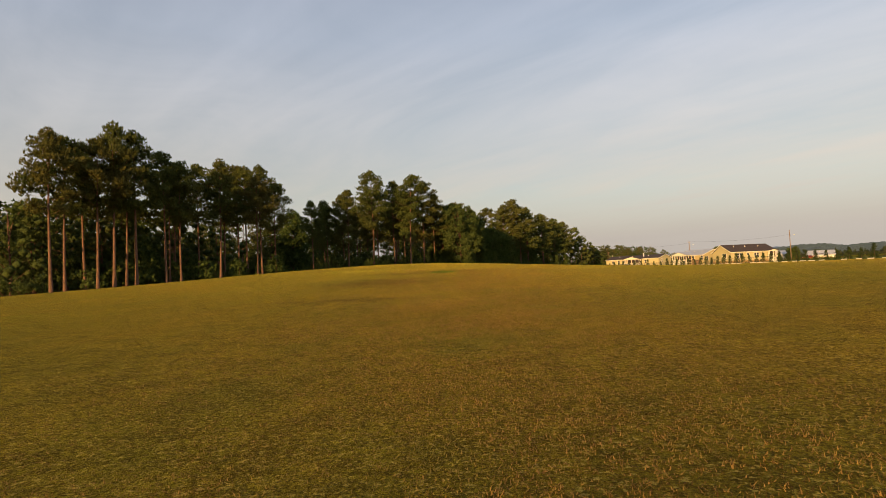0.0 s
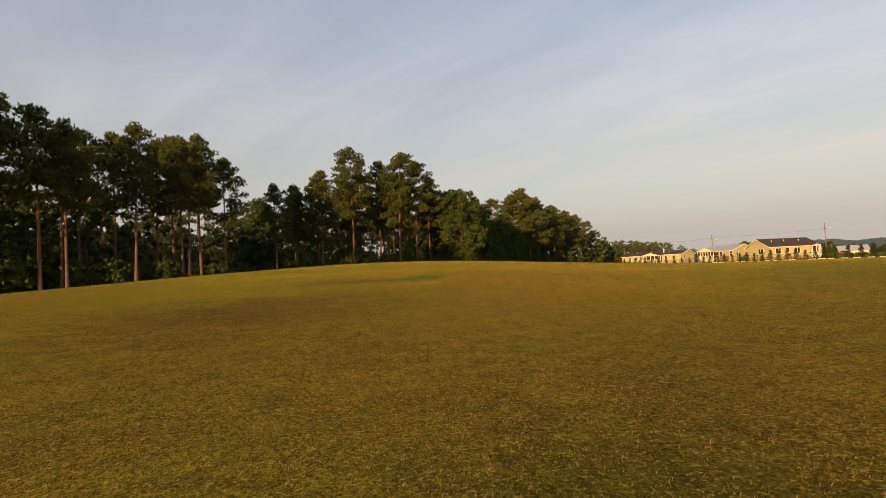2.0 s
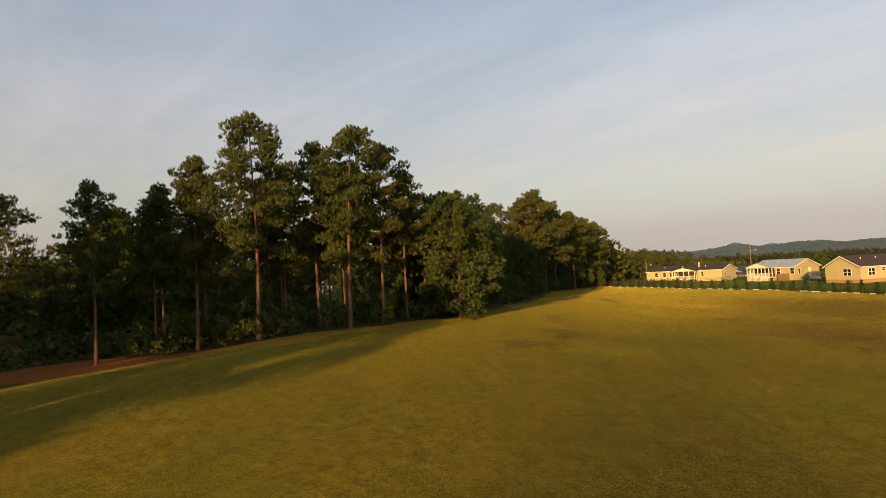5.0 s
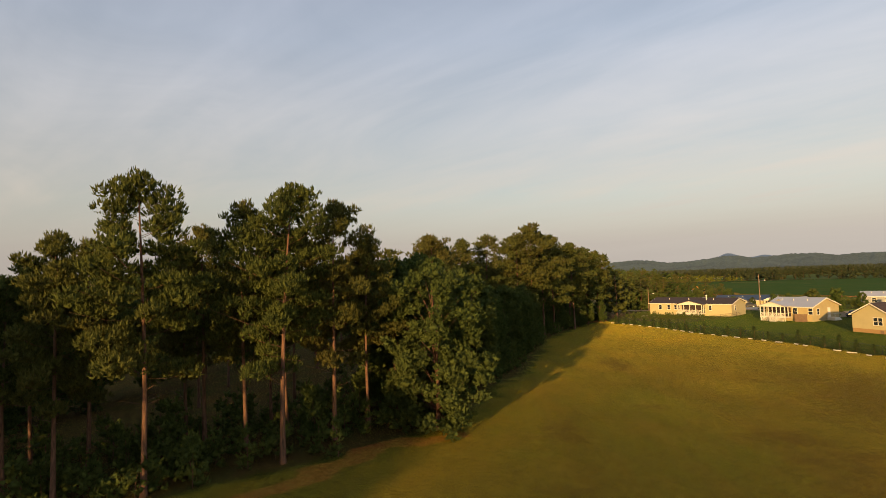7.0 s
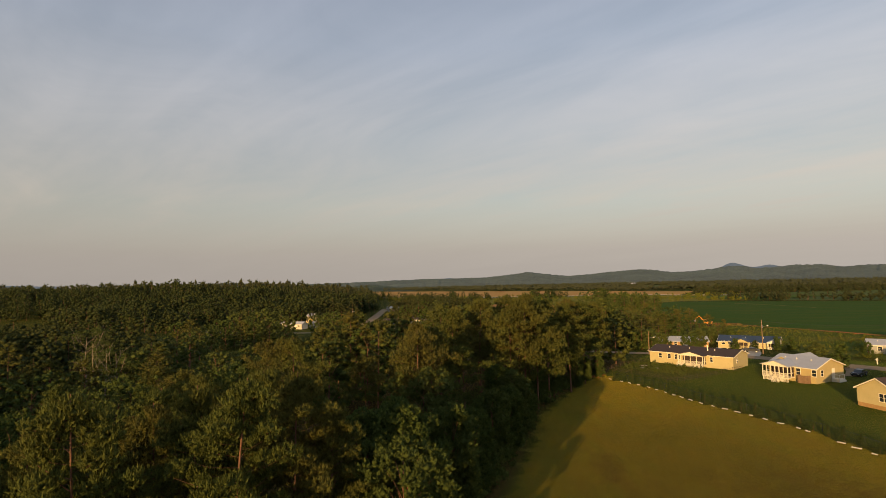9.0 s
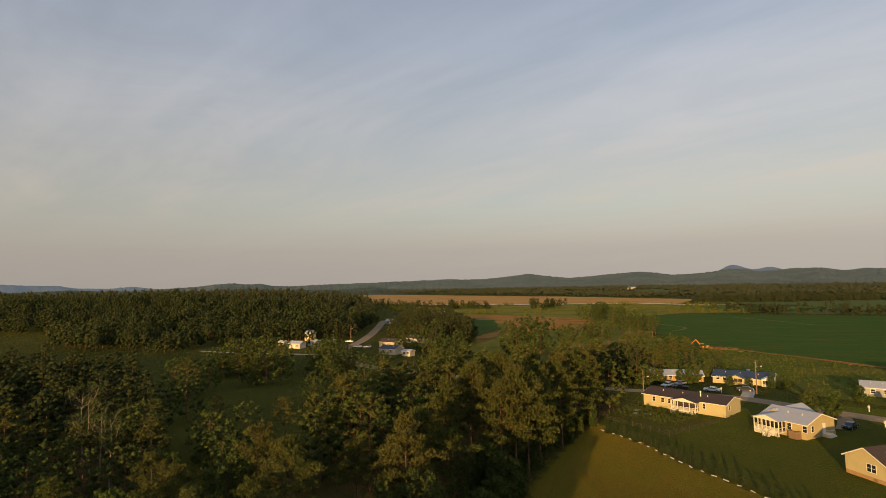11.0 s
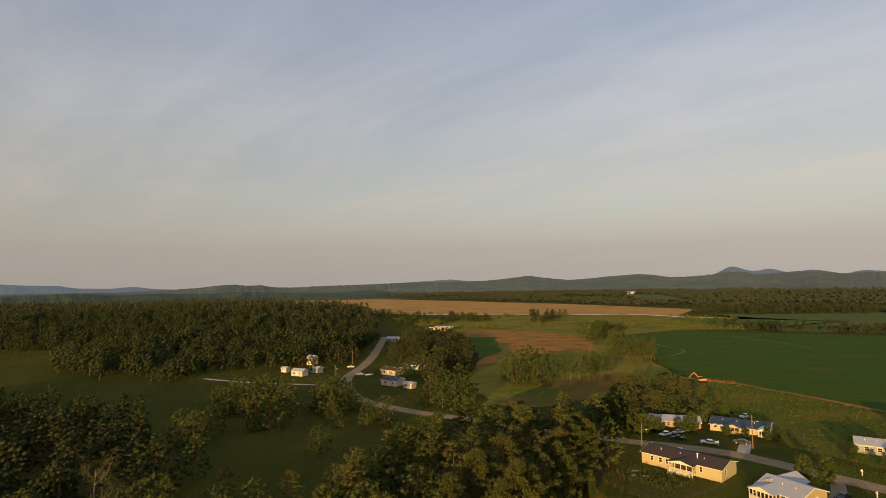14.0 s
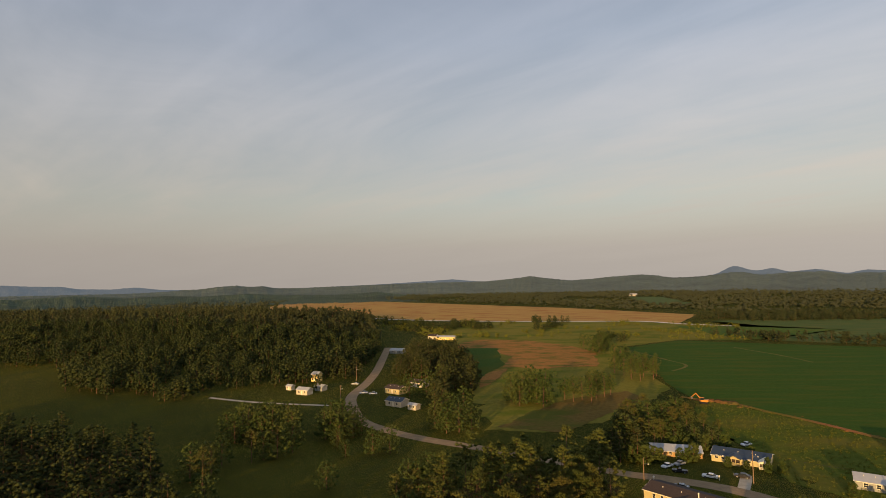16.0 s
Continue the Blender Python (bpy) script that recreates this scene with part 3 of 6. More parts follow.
def masses(rng, cen, rad, flat=0.7, base=(ICO_V, ICO_F)):
    """Ragged lumps of foliage, each of its own shape and turn."""
    m, (bv, bf) = len(cen), base
    a = rng.uniform(0, 6.28, (m, 1))
    s = rad[:, None, None] * rng.uniform(0.74, 1.2, (m, len(bv), 1))
    x = bv[None, :, 0] * np.cos(a) - bv[None, :, 1] * np.sin(a)
    y = bv[None, :, 0] * np.sin(a) + bv[None, :, 1] * np.cos(a)
    v = np.stack([x, y, np.broadcast_to(bv[None, :, 2], x.shape) * flat], 2) * s + np.asarray(cen)[:, None]
    f = bf[None] + (np.arange(m) * len(bv))[:, None, None]
    return v.reshape(-1, 3), f.reshape(-1, 3)


def limb(vs, fs, pts, rads, n=6):
    base = len(vs)
    for p, r in zip(pts, rads):
        for k in range(n):
            a = k * math.tau / n
            vs.append((p[0] + r * math.cos(a), p[1] + r * math.sin(a), p[2]))
    for i in range(len(pts) - 1):
        for k in range(n):
            a, b = base + i * n + k, base + i * n + (k + 1) % n
            fs.append((a, b, b + n, a + n))


ICO1, OCT1 = (ICO_V, ICO_F), (OCT_V, OCT_F)


def crown(rng, cen, rad, flat, core, lump, dens, k, size, thin, loose, up=0.7):
    """Lobes of foliage with a dense inside and tufts of blades all over their outer faces."""
    cen, rad = np.array(cen), np.array(rad)
    a = masses(rng, cen, rad * core, flat, lump)
    own = np.repeat(np.arange(len(rad)), np.maximum(1, (dens * rad ** 2)).astype(int))
    d = rng.normal(size=(len(own), 3)) + np.array([0, 0, 0.3])
    d /= np.linalg.norm(d, axis=1, keepdims=True)
    p = cen[own] + d * rad[own][:, None] * rng.uniform(0.72, 1.08, (len(own), 1)) * np.array([1, 1, flat])
    q = (p[:, None] - cen[None]) / np.array([1, 1, flat])
    deep = np.linalg.norm(q, axis=2) / rad[None]
    deep[np.arange(len(own)), own] = 9
    ok = deep.min(1) > 0.68
    p, d = p[ok], d[ok]
    m = len(p)
    out = d[:, None] * 0.7 + np.array([0, 0, up]) + rng.normal(scale=loose, size=(m, k, 3))
    out /= np.linalg.norm(out, axis=2, keepdims=True)
    side = np.cross(out, rng.normal(size=(m, k, 3)))
    side /= np.linalg.norm(side, axis=2, keepdims=True)
    s = size * rng.uniform(0.6, 1.3, (m, k, 1))
    b = p[:, None] + rng.normal(scale=size * 0.22, size=(m, k, 3))
    v = np.stack([b - side * s * thin, b + side * s * thin, b + out * s], 2).reshape(-1, 3)
    return np.concatenate([a[0], v]), np.concatenate([a[1], np.arange(len(v)).reshape(-1, 3) + len(a[0])])


def pine(seed, height, bare, spread, lobes, dens, k, size, thin=0.2, twigs=True, lump=ICO1, core=0.8, fat=0.052, lean=0.02):
    """Trunk and crown arrays of a pine: bare trunk below, limbs that end in plates of needles."""
    rng = np.random.default_rng(seed)
    vs, fs = [], []
    bend = rng.normal(0, lean, 2) * height
    zz = np.linspace(0, 1, 9)
    ax = np.array([(bend[0] * z * z + 0.08 * math.sin(5 * z + seed), bend[1] * z * z, height * z) for z in zz])
    stem, thick = (ax, zz) if twigs else (ax[::4], zz[::4])
    limb(vs, fs, [tuple(p) for p in stem], [height * 0.0098 * (1.25 if z == 0 else 1 - 0.86 * z) for z in thick], 8 if twigs else 4)
    cen, rad = [], []
    per = 3 if lobes > 60 else 2 if lobes > 14 else 1
    arms = max(3, lobes // per)
    for i in range(arms):
        u = ((i + rng.random()) / arms) ** 0.85
        z = bare + (0.965 - bare) * u
        if u < 0.25 and rng.random() < 0.5 - 1.6 * u:
            continue
        wide = (1 - u ** 2.4) ** 0.75 * (0.66 + 0.34 * min(1, u * 3.2)) + 0.05
        ln = height * spread * wide * rng.uniform(0.5, 1.12)
        az = i * 2.399 + rng.normal(0, 0.45)
        o = np.array([np.interp(z, zz, ax[:, 0]), np.interp(z, zz, ax[:, 1]), height * z])
        e = o + np.array([math.cos(az), math.sin(az), rng.uniform(-0.14, 0.16) + 0.32 * u]) * ln
        if twigs:
            rr = height * 0.0036 * (1.25 - 0.75 * u)
            low = o - np.array([0, 0, 0.16 * ln])
            limb(vs, fs, [tuple(low), tuple(low * 0.5 + e * 0.5 - np.array([0, 0, 0.07 * ln])), tuple(e)], [rr, rr * 0.7, rr * 0.3], 3)
        for w in ((1.0, 0.74, 0.48) if per == 3 else (1.0, 0.6) if per == 2 else (0.9,)):
            side = np.array([-math.sin(az), math.cos(az), 0]) * rng.normal(0, 0.16) * ln * w
            cen.append(o * (1 - w) + e * w + side + np.array([0, 0, rng.normal(0, 0.05) * ln]))
            rad.append(height * fat * rng.uniform(0.65, 1.3) * (1.1 - 0.32 * u))
    for q in (0.93, 0.99):
        cen.append(np.array([ax[-1, 0], ax[-1, 1], height * q - height * fat * 0.5]))
        rad.append(height * fat * 0.85)
    for _ in range(int(rng.integers(5, 9)) if twigs else 0):
        z = rng.uniform(0.2, bare + 0.1)
        az = rng.uniform(0, 6.28)
        o = np.array([np.interp(z, zz, ax[:, 0]), np.interp(z, zz, ax[:, 1]), height * z])
        e = o + np.array([math.cos(az), math.sin(az), rng.uniform(-0.1, 0.35)]) * rng.uniform(0.5, 2.0)
        limb(vs, fs, [tuple(o), tuple((o + e) / 2 + rng.normal(0, 0.06, 3)), tuple(e)], [0.045, 0.03, 0.01], 4)
    return (np.array(vs), np.array(fs)), crown(rng, cen, rad, 0.62, core, lump, dens, k, size, thin, 0.4, 1.25)


def oak(seed, height, spread, low, lobes, dens, k, size, thin=0.42, twigs=True, lump=ICO1, core=0.84, fat=0.095):
    """Trunk and crown arrays of a broad-leaved tree: a full uneven dome of lobes."""
    rng = np.random.default_rng(seed)
    vs, fs = [], []
    zz = np.linspace(0, 1, 7)
    zz = zz if twigs else zz[::3]
    limb(vs, fs, [(0.15 * math.sin(3 * z + seed), 0.12 * math.sin(4 * z), height * 0.85 * z) for z in zz], [height * 0.014 * (1.05 - 0.95 * z) for z in zz], 7 if twigs else 4)
    cen, rad = [], []
    for i in range(lobes):
        u = (i + 0.5 * rng.random()) / lobes
        az = i * 2.399 + rng.normal(0, 0.4)
        r = height * spread * math.sqrt(max(0.04, 1 - ((u - 0.40) / 0.68) ** 2)) * rng.uniform(0.12, 1.05) ** 0.6
        rl = height * fat * rng.uniform(0.7, 1.3) * (1.1 - 0.35 * u)
        c = np.array([r * math.cos(az), r * math.sin(az), rl * 0.5 + height * (low + (0.93 - low) * u)])
        cen.append(c)
        rad.append(rl)
        if twigs and i % 4 == 0:
            o = np.array([0, 0, max(0.12 * height, c[2] - 0.22 * height)])
            limb(vs, fs, [tuple(o), tuple((o + c) / 2 + np.array([0, 0, 0.2])), tuple(c)], [height * 0.005, height * 0.003, height * 0.001], 3)
    return (np.array(vs), np.array(fs)), crown(rng, cen, rad, 0.8, core, lump, dens, k, size, thin, 0.6)


def tree_thing(name, arrays, mat, label, cat="tree"):
    """One tree as a thing with its trunk and crown; the first of its kind, to be copied."""
    root = new(name)
    root.empty_display_size = 0.5
    for pname, (v, f), m in (("trunk", arrays[0], BARK), ("crown", arrays[1], mat)):
        ob = new(pname, mesh_np(pname, v, f, m, True))
        ob.parent = root
    return tagged(root, label, cat)


def tree_pose(x, y, scale=1.0, yaw=0.0):
    return Matrix.LocRotScale((x, y, float(land(x, y)) - 0.05), Euler((0, 0, yaw)), (scale, scale, scale))


def plant(proto, m, group="", label=""):
    t = copy_thing(proto, m)
    t.matrix_basis = m
    return tagged(t, label, group=group)


def bake(arrays, px, py, scale, rng, lift=0.0, which=(0, 1)):
    """Many copies of one tree's arrays, joined; returns trunk and crown arrays."""
    px, py, scale = np.asarray(px), np.asarray(py), np.asarray(scale)
    out = []
    yaw = rng.uniform(0, 6.28, len(px))
    c, s = np.cos(yaw), np.sin(yaw)
    z0 = land(px, py) + lift
    for w in which:
        v, f = arrays[w]
        n = len(v)
        X = (v[None, :, 0] * c[:, None] - v[None, :, 1] * s[:, None]) * scale[:, None] + px[:, None]
        Y = (v[None, :, 0] * s[:, None] + v[None, :, 1] * c[:, None]) * scale[:, None] + py[:, None]
        Z = v[None, :, 2] * scale[:, None] + z0[:, None]
        V = np.stack([X, Y, Z], 2).reshape(-1, 3)
        F = (f[None] + (np.arange(len(px)) * n)[:, None, None]).reshape(-1, f.shape[1])
        out.append((V, F))
    return out


def join(pairs):
    vs, fs, n = [], [], 0
    for v, f in pairs:
        vs.append(v)
        fs.append(f + n)
        n += len(v)
    return np.concatenate(vs), np.concatenate(fs)


def stuff(name, sets, mat, label, cat):
    """Trees past counting: one thing, its trunks one mesh and its crowns another."""
    root = tagged(new(name), label, cat, kind="stuff")
    for pname, w, m in (("trunks", 0, BARK), ("crowns", 1, mat)):
        pairs = [s[w] for s in sets if len(s[w][0])]
        v, f = join(pairs)
        ob = tagged(new(pname, mesh_np(pname, v, f, m, True)), kind="stuff")
        ob.parent = root
    return root


def scatter(poly, gap, rng, keep=None, jitter=0.45):
    xs = [p[0] for p in poly]
    ys = [p[1] for p in poly]
    gx, gy = np.meshgrid(np.arange(min(xs), max(xs), gap), np.arange(min(ys), max(ys), gap))
    x = (gx + rng.uniform(-jitter, jitter, gx.shape) * gap).ravel()
    y = (gy + rng.uniform(-jitter, jitter, gy.shape) * gap).ravel()
    ok = inside(poly, x, y)
    if keep is not None:
        ok &= keep(x, y)
    return x[ok], y[ok]


rng = np.random.default_rng(7)
NEAR_PINE = "tall pine with a bare reddish trunk and dark green crown"
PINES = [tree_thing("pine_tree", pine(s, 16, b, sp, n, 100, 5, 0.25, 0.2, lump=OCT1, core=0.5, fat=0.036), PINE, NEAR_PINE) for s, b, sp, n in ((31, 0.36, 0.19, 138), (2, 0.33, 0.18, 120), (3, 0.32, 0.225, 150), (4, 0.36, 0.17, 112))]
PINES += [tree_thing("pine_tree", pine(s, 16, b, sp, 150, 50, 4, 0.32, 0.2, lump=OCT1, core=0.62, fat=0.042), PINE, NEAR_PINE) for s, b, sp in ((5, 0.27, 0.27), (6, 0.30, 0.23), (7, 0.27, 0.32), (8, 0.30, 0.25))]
OAKS = [tree_thing("broadleaf_tree", oak(s, 12, sp, lo, n, 80, 4, 0.27, 0.42, lump=OCT1, core=0.66, fat=ft), OAK, "broad-leaved tree with a full green crown") for s, sp, lo, n, ft in ((11, 0.32, 0.0, 150, 0.05), (12, 0.26, 0.06, 80, 0.066), (13, 0.2, 0.14, 56, 0.075))]

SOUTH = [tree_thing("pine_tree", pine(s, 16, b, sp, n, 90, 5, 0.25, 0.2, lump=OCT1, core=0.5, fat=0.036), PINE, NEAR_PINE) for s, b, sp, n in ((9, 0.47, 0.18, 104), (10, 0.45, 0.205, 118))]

# trees of the wood's edge: x, y, height, kind (0 to 3 pines, 4 to 6 broad-leaved)
FRONT_SOUTH = [(-22.8, 68.6, 14.0, 0), (-23.6, 71, 13.8, 1), (-22.0, 72.8, 14.0, 3), (-21.7, 74.6, 15.8, 2), (-25.5, 75.5, 14.5, 0), (-21.2, 77, 15.4, 0), (-24.5, 80, 14.5, 2), (-20.6, 80.8, 14.0, 1), (-20.3, 83, 13.0, 3), (-24, 86.5, 13.5, 1), (-19.4, 89.6, 14.6, 0), (-17.6, 96.9, 15.0, 2), (-19.9, 97.4, 15.2, 0), (-16.2, 92.6, 12.6, 1), (-21.6, 98.4, 15.8, 1), (-24.7, 94, 15.4, 1), (-26.2, 91, 15.2, 3), (-24.6, 100, 16.0, 2), (-18.8, 104, 14.2, 0)]
FRONT_BEND = [(-24, 123.5, 12.6, 6), (-10.6, 113.6, 13.6, 1), (-14.6, 115, 11.6, 0), (-16.3, 118.5, 13.0, 1), (-5.5, 127, 12.6, 3), (-13.1, 119, 13.8, 2), (-15.3, 110, 11.8, 1), (-6.7, 114.6, 16.2, 0), (-1.3, 118.6, 15.8, 2), (-3.4, 124.5, 14.0, 0), (-7.7, 122, 14.2, 3), (-4.6, 121, 15.2, 1), (0.3, 123, 15.4, 2), (1.9, 125.4, 13.2, 0), (-10.1, 124, 13.3, 2), (2.9, 130.5, 11.6, 5), (5.2, 133, 12, 5), (6.5, 125.6, 11.2, 4)]
FRONT_NORTH = [(1.8, 160, 15.7, 1), (8.4, 139, 10.5, 5), (10, 147, 8.5, 4), (11.5, 154, 9, 4), (13.6, 160, 8.5, 5), (14.5, 168, 9, 4), (16.6, 181, 19.3, 2), (18.8, 185.5, 18.2, 0), (14.2, 178.5, 17.4, 3), (9, 190, 18, 0), (21.2, 192, 18.4, 3), (14.5, 200, 18.5, 2), (26.2, 201.5, 17.5, 1), (26.5, 210, 18, 2), (31.2, 216.5, 17.6, 0), (34.8, 223.5, 17, 1), (33, 230, 17, 0), (30.4, 223.5, 17, 2), (4.6, 181, 16.5, 1), (16.2, 174, 6.5, 5), (18.8, 187, 6, 4), (22.4, 196, 6.5, 5), (27.5, 205.5, 6, 4), (30.4, 211, 6, 5), (34.6, 219.5, 5.5, 4), (12, 173, 9, 5)]
FRONT = FRONT_SOUTH + FRONT_BEND + FRONT_NORTH
for i, (x, y, h, kd) in enumerate(FRONT):
    proto = SOUTH[kd % 2] if y < 108 and kd < 4 else PINES[kd + (4 if y > 135 else 0)] if kd < 4 else OAKS[kd - 4 + (1 if y > 135 and kd < 6 else 0)]
    plant(proto, tree_pose(x, y, h / (16 if kd < 4 else 12), i * 1.7), "trees of the wood's edge")
# trees out of view, placed for the long shadows they throw over the field
for x, y, h in ((-21.5, 36, 17.5), (-20, 45.5, 16.5), (-21, 54, 15.5), (-25.5, 43, 16)):
    plant(SOUTH[1], tree_pose(x, y, h / 16, x), "trees of the wood's edge")
taken = np.array([(f[0], f[1]) for f in FRONT])


def clear_of_front(x, y, d=3.0):
    return np.min(np.hypot(x[:, None] - taken[None, :, 0], y[:, None] - taken[None, :, 1]), 1) > d


EDGE_Y, EDGE_X = [p[1] for p in EDGE], [p[0] for p in EDGE]


def behind_edge(x, y):
    return np.interp(y, EDGE_Y, EDGE_X) - x


# the wood behind: near trees as things, the rest joined
WOOD_PINE, WOOD_OAK = "pine of the wood with a rounded olive crown", "broad-leaved tree of the wood with a full crown"
MIDP = [tree_thing("pine_tree", pine(s, 13, b, sp, 96, 18, 4, 0.30, 0.2, lump=OCT1, core=0.86, fat=0.044), PINE, WOOD_PINE) for s, b, sp in ((81, 0.36, 0.30), (82, 0.42, 0.26), (83, 0.34, 0.33))]
MIDO = [tree_thing("broadleaf_tree", oak(s, 11, sp, lo, 66, 13, 4, 0.30, 0.36, lump=OCT1, core=0.88, fat=0.062), OAK, WOOD_OAK) for s, sp, lo in ((84, 0.36, 0.04), (85, 0.32, 0.06), (86, 0.40, 0.1))]
CLOSEP = [tree_thing("pine_tree", pine(s, 13, b, sp, 84, 62, 5, 0.26, 0.18, lump=OCT1, core=0.56, fat=0.046), PINE, WOOD_PINE) for s, b, sp in ((87, 0.38, 0.30), (88, 0.42, 0.27), (89, 0.36, 0.33))]
CLOSEO = [tree_thing("broadleaf_tree", oak(s, 11, sp, lo, 58, 55, 4, 0.27, 0.4, lump=OCT1, core=0.6, fat=0.082), OAK, WOOD_OAK) for s, sp, lo in ((90, 0.37, 0.03), (91, 0.32, 0.05), (92, 0.40, 0.08))]
wx, wy = scatter(WOOD, 6.9, rng, lambda x, y: (x > -260) & (y > 52 - 0.62 * x) & clear_of_front(x, y, 4.4), 0.62)
d_edge = behind_edge(wx, wy)
d_edge[wy > 226] = 8
okay = (d_edge > np.where((wy > 134) & (wy < 215), 5.0, 2.5)) & ~((wx > -45) & (wx < -8) & (wy > 98) & (wy < 138) & (rng.random(wx.shape) < 0.45)) & ~((wy < 205) & (wx > -48) & (rng.random(wx.shape) < 0.34))
wx, wy, d_edge = wx[okay], wy[okay], d_edge[okay]
off = np.hypot(wx - 12, wy - 92)
near = off < 175
order = np.argsort(off)
things = [i for i in order if near[i]][:200]
rest = np.array(sorted(set(range(len(wx))) - set(things)))


def wood_height(x, y, d):
    """Low behind the southern edge, taller along the ridge to the north."""
    tall = 0.90 + 0.14 * step(120, 165, y) * step(-40, -10, x)
    return tall * (0.78 + 0.46 * rng.random(np.shape(x)))


hts = wood_height(wx, wy, d_edge)
for i in things:
    x, y = wx[i], wy[i]
    close = off[i] < 84
    proto = (CLOSEP if close else MIDP)[int(rng.integers(3))] if rng.random() < (0.6 if y < 240 else 0.4) else (CLOSEO if close else MIDO)[int(rng.integers(3))]
    plant(proto, tree_pose(x, y, hts[i], rng.uniform(0, 6.28)), "trees of the wood")
MID = [pine(21, 13, 0.28, 0.23, 36, 5, 3, 0.40, 0.24, False, OCT1, 1.0, 0.056), pine(22, 13, 0.34, 0.21, 36, 5, 3, 0.40, 0.24, False, OCT1, 1.0, 0.056), oak(23, 11, 0.33, 0.04, 36, 4, 3, 0.40, 0.34, False, OCT1, 1.0, 0.078), oak(24, 11, 0.29, 0.06, 34, 4, 3, 0.40, 0.34, False, OCT1, 1.0, 0.078)]
RIDGE = [pine(93, 13, 0.32, 0.31, 64, 16, 4, 0.30, 0.22, False, OCT1, 0.92, 0.05), pine(94, 13, 0.36, 0.28, 60, 16, 4, 0.30, 0.22, False, OCT1, 0.92, 0.05), oak(95, 11, 0.36, 0.05, 54, 12, 4, 0.30, 0.34, False, OCT1, 0.92, 0.07), pine(96, 13, 0.30, 0.32, 66, 16, 4, 0.30, 0.22, False, OCT1, 0.92, 0.05)]
kind = rng.integers(0, 4, len(rest))
ridge = (wx[rest] > -32) & (wy[rest] > 140)


def wood_part(where, kinds):
    return [bake(kinds[k], wx[rest[where & (kind == k)]], wy[rest[where & (kind == k)]], hts[rest[where & (kind == k)]] * 1.05, rng) for k in range(4)]


# left wood in darker leaves, ridge in brighter: shade and sun put into colour
stuff("woodland", wood_part(~ridge, MID), FAR, "dense mixed wood of pines and broad-leaved trees", "wood")
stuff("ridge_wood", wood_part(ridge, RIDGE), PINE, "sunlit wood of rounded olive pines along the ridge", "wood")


# ---- other trees near and far ----
def grove(protos, spots, group, label=""):
    for i, (x, y, h) in enumerate(spots):
        p, base = protos[i % len(protos)]
        plant(p, tree_pose(x, y, h / base, i * 2.1), group, label)


P4, O3 = [(p, 13) for p in MIDP], [(o, 11) for o in MIDO]
grove(O3, [(-30, 72, 9), (-33, 78, 10), (-29, 82, 9), (-31, 88, 11), (-36, 84, 12), (-29, 95, 10), (-34, 93, 11), (-32, 101, 12), (-38, 99, 12), (-41, 91, 12), (-36, 74, 10), (-29, 106, 10), (-42, 80, 12), (-37, 108, 12)], "trees of the wood")
grove(O3 + P4[:1], [(-40, 189, 11), (-27, 176, 10), (-47, 200, 9), (-46, 180, 12), (-37, 196, 11), (-43, 195, 10), (-67, 226, 12), (-32, 204, 10), (-53, 188, 12), (-59, 198, 12), (-35, 184, 9), (-49, 208, 10), (-25, 214, 8), (-17, 190, 10), (-40, 247, 9)], "trees of the meadow")
grove(P4[:1] + O3, [(-78, 244, 14), (-86, 251, 13), (-83, 258, 12), (-85, 269, 11), (-76, 273, 12), (-69, 279, 13), (-73, 276, 11), (-66, 286, 12), (-53, 302, 9), (-9, 248, 11), (-4, 251, 10), (-14, 243, 10), (2, 252, 11), (-51, 294, 8), (-44, 281, 7)], "trees of the meadow")
grove(O3, [(-101, 303, 12), (-97, 309, 14), (-92, 304, 15), (-87, 310, 15), (-82, 305, 16), (-77, 309, 15), (-73, 304, 13), (-95, 298, 12), (-84, 299, 13), (-90, 311, 14)], "clump of trees in the meadow")
grove(O3, [(-62, 322, 13), (-56, 318, 14), (-60, 313, 12), (-51, 322, 10), (-55, 327, 10)], "trees beside the road")
AIRYO = [tree_thing("broadleaf_tree", oak(s, 14, sp, lo, 46, 12, 4, 0.34, 0.36, lump=OCT1, core=0.8, fat=0.062), OAK, "slender leafy tree with a bare pale trunk") for s, sp, lo in ((97, 0.23, 0.24), (98, 0.20, 0.3), (99, 0.26, 0.22))]
A3 = [(o, 14) for o in AIRYO]
grove(O3 + A3[2:], [(24, 372, 18), (31, 370, 17), (36, 374, 18), (28, 380, 19), (18, 376, 16), (22, 366, 14), (34, 364, 14)], "trees along the weedy field")
grove(A3, [(46, 379, 13), (50, 376, 14), (55, 380, 13), (59, 374, 12), (63, 384, 15), (68, 388, 14), (72, 392, 13), (61, 392, 14), (66, 398, 13), (94, 440, 15), (98, 434, 14), (103, 446, 16), (107, 438, 14), (112, 450, 15), (92, 452, 15), (100, 456, 16), (109, 462, 14), (88, 462, 15), (96, 480, 16), (104, 500, 15), (100, 520, 14)], "trees along the weedy field")
grove(O3, [(100, 576, 17), (104, 584, 16), (96, 570, 15), (90, 562, 16), (108, 592, 15), (88, 600, 13), (94, 552, 14), (108, 612, 13)], "trees along the weedy field")
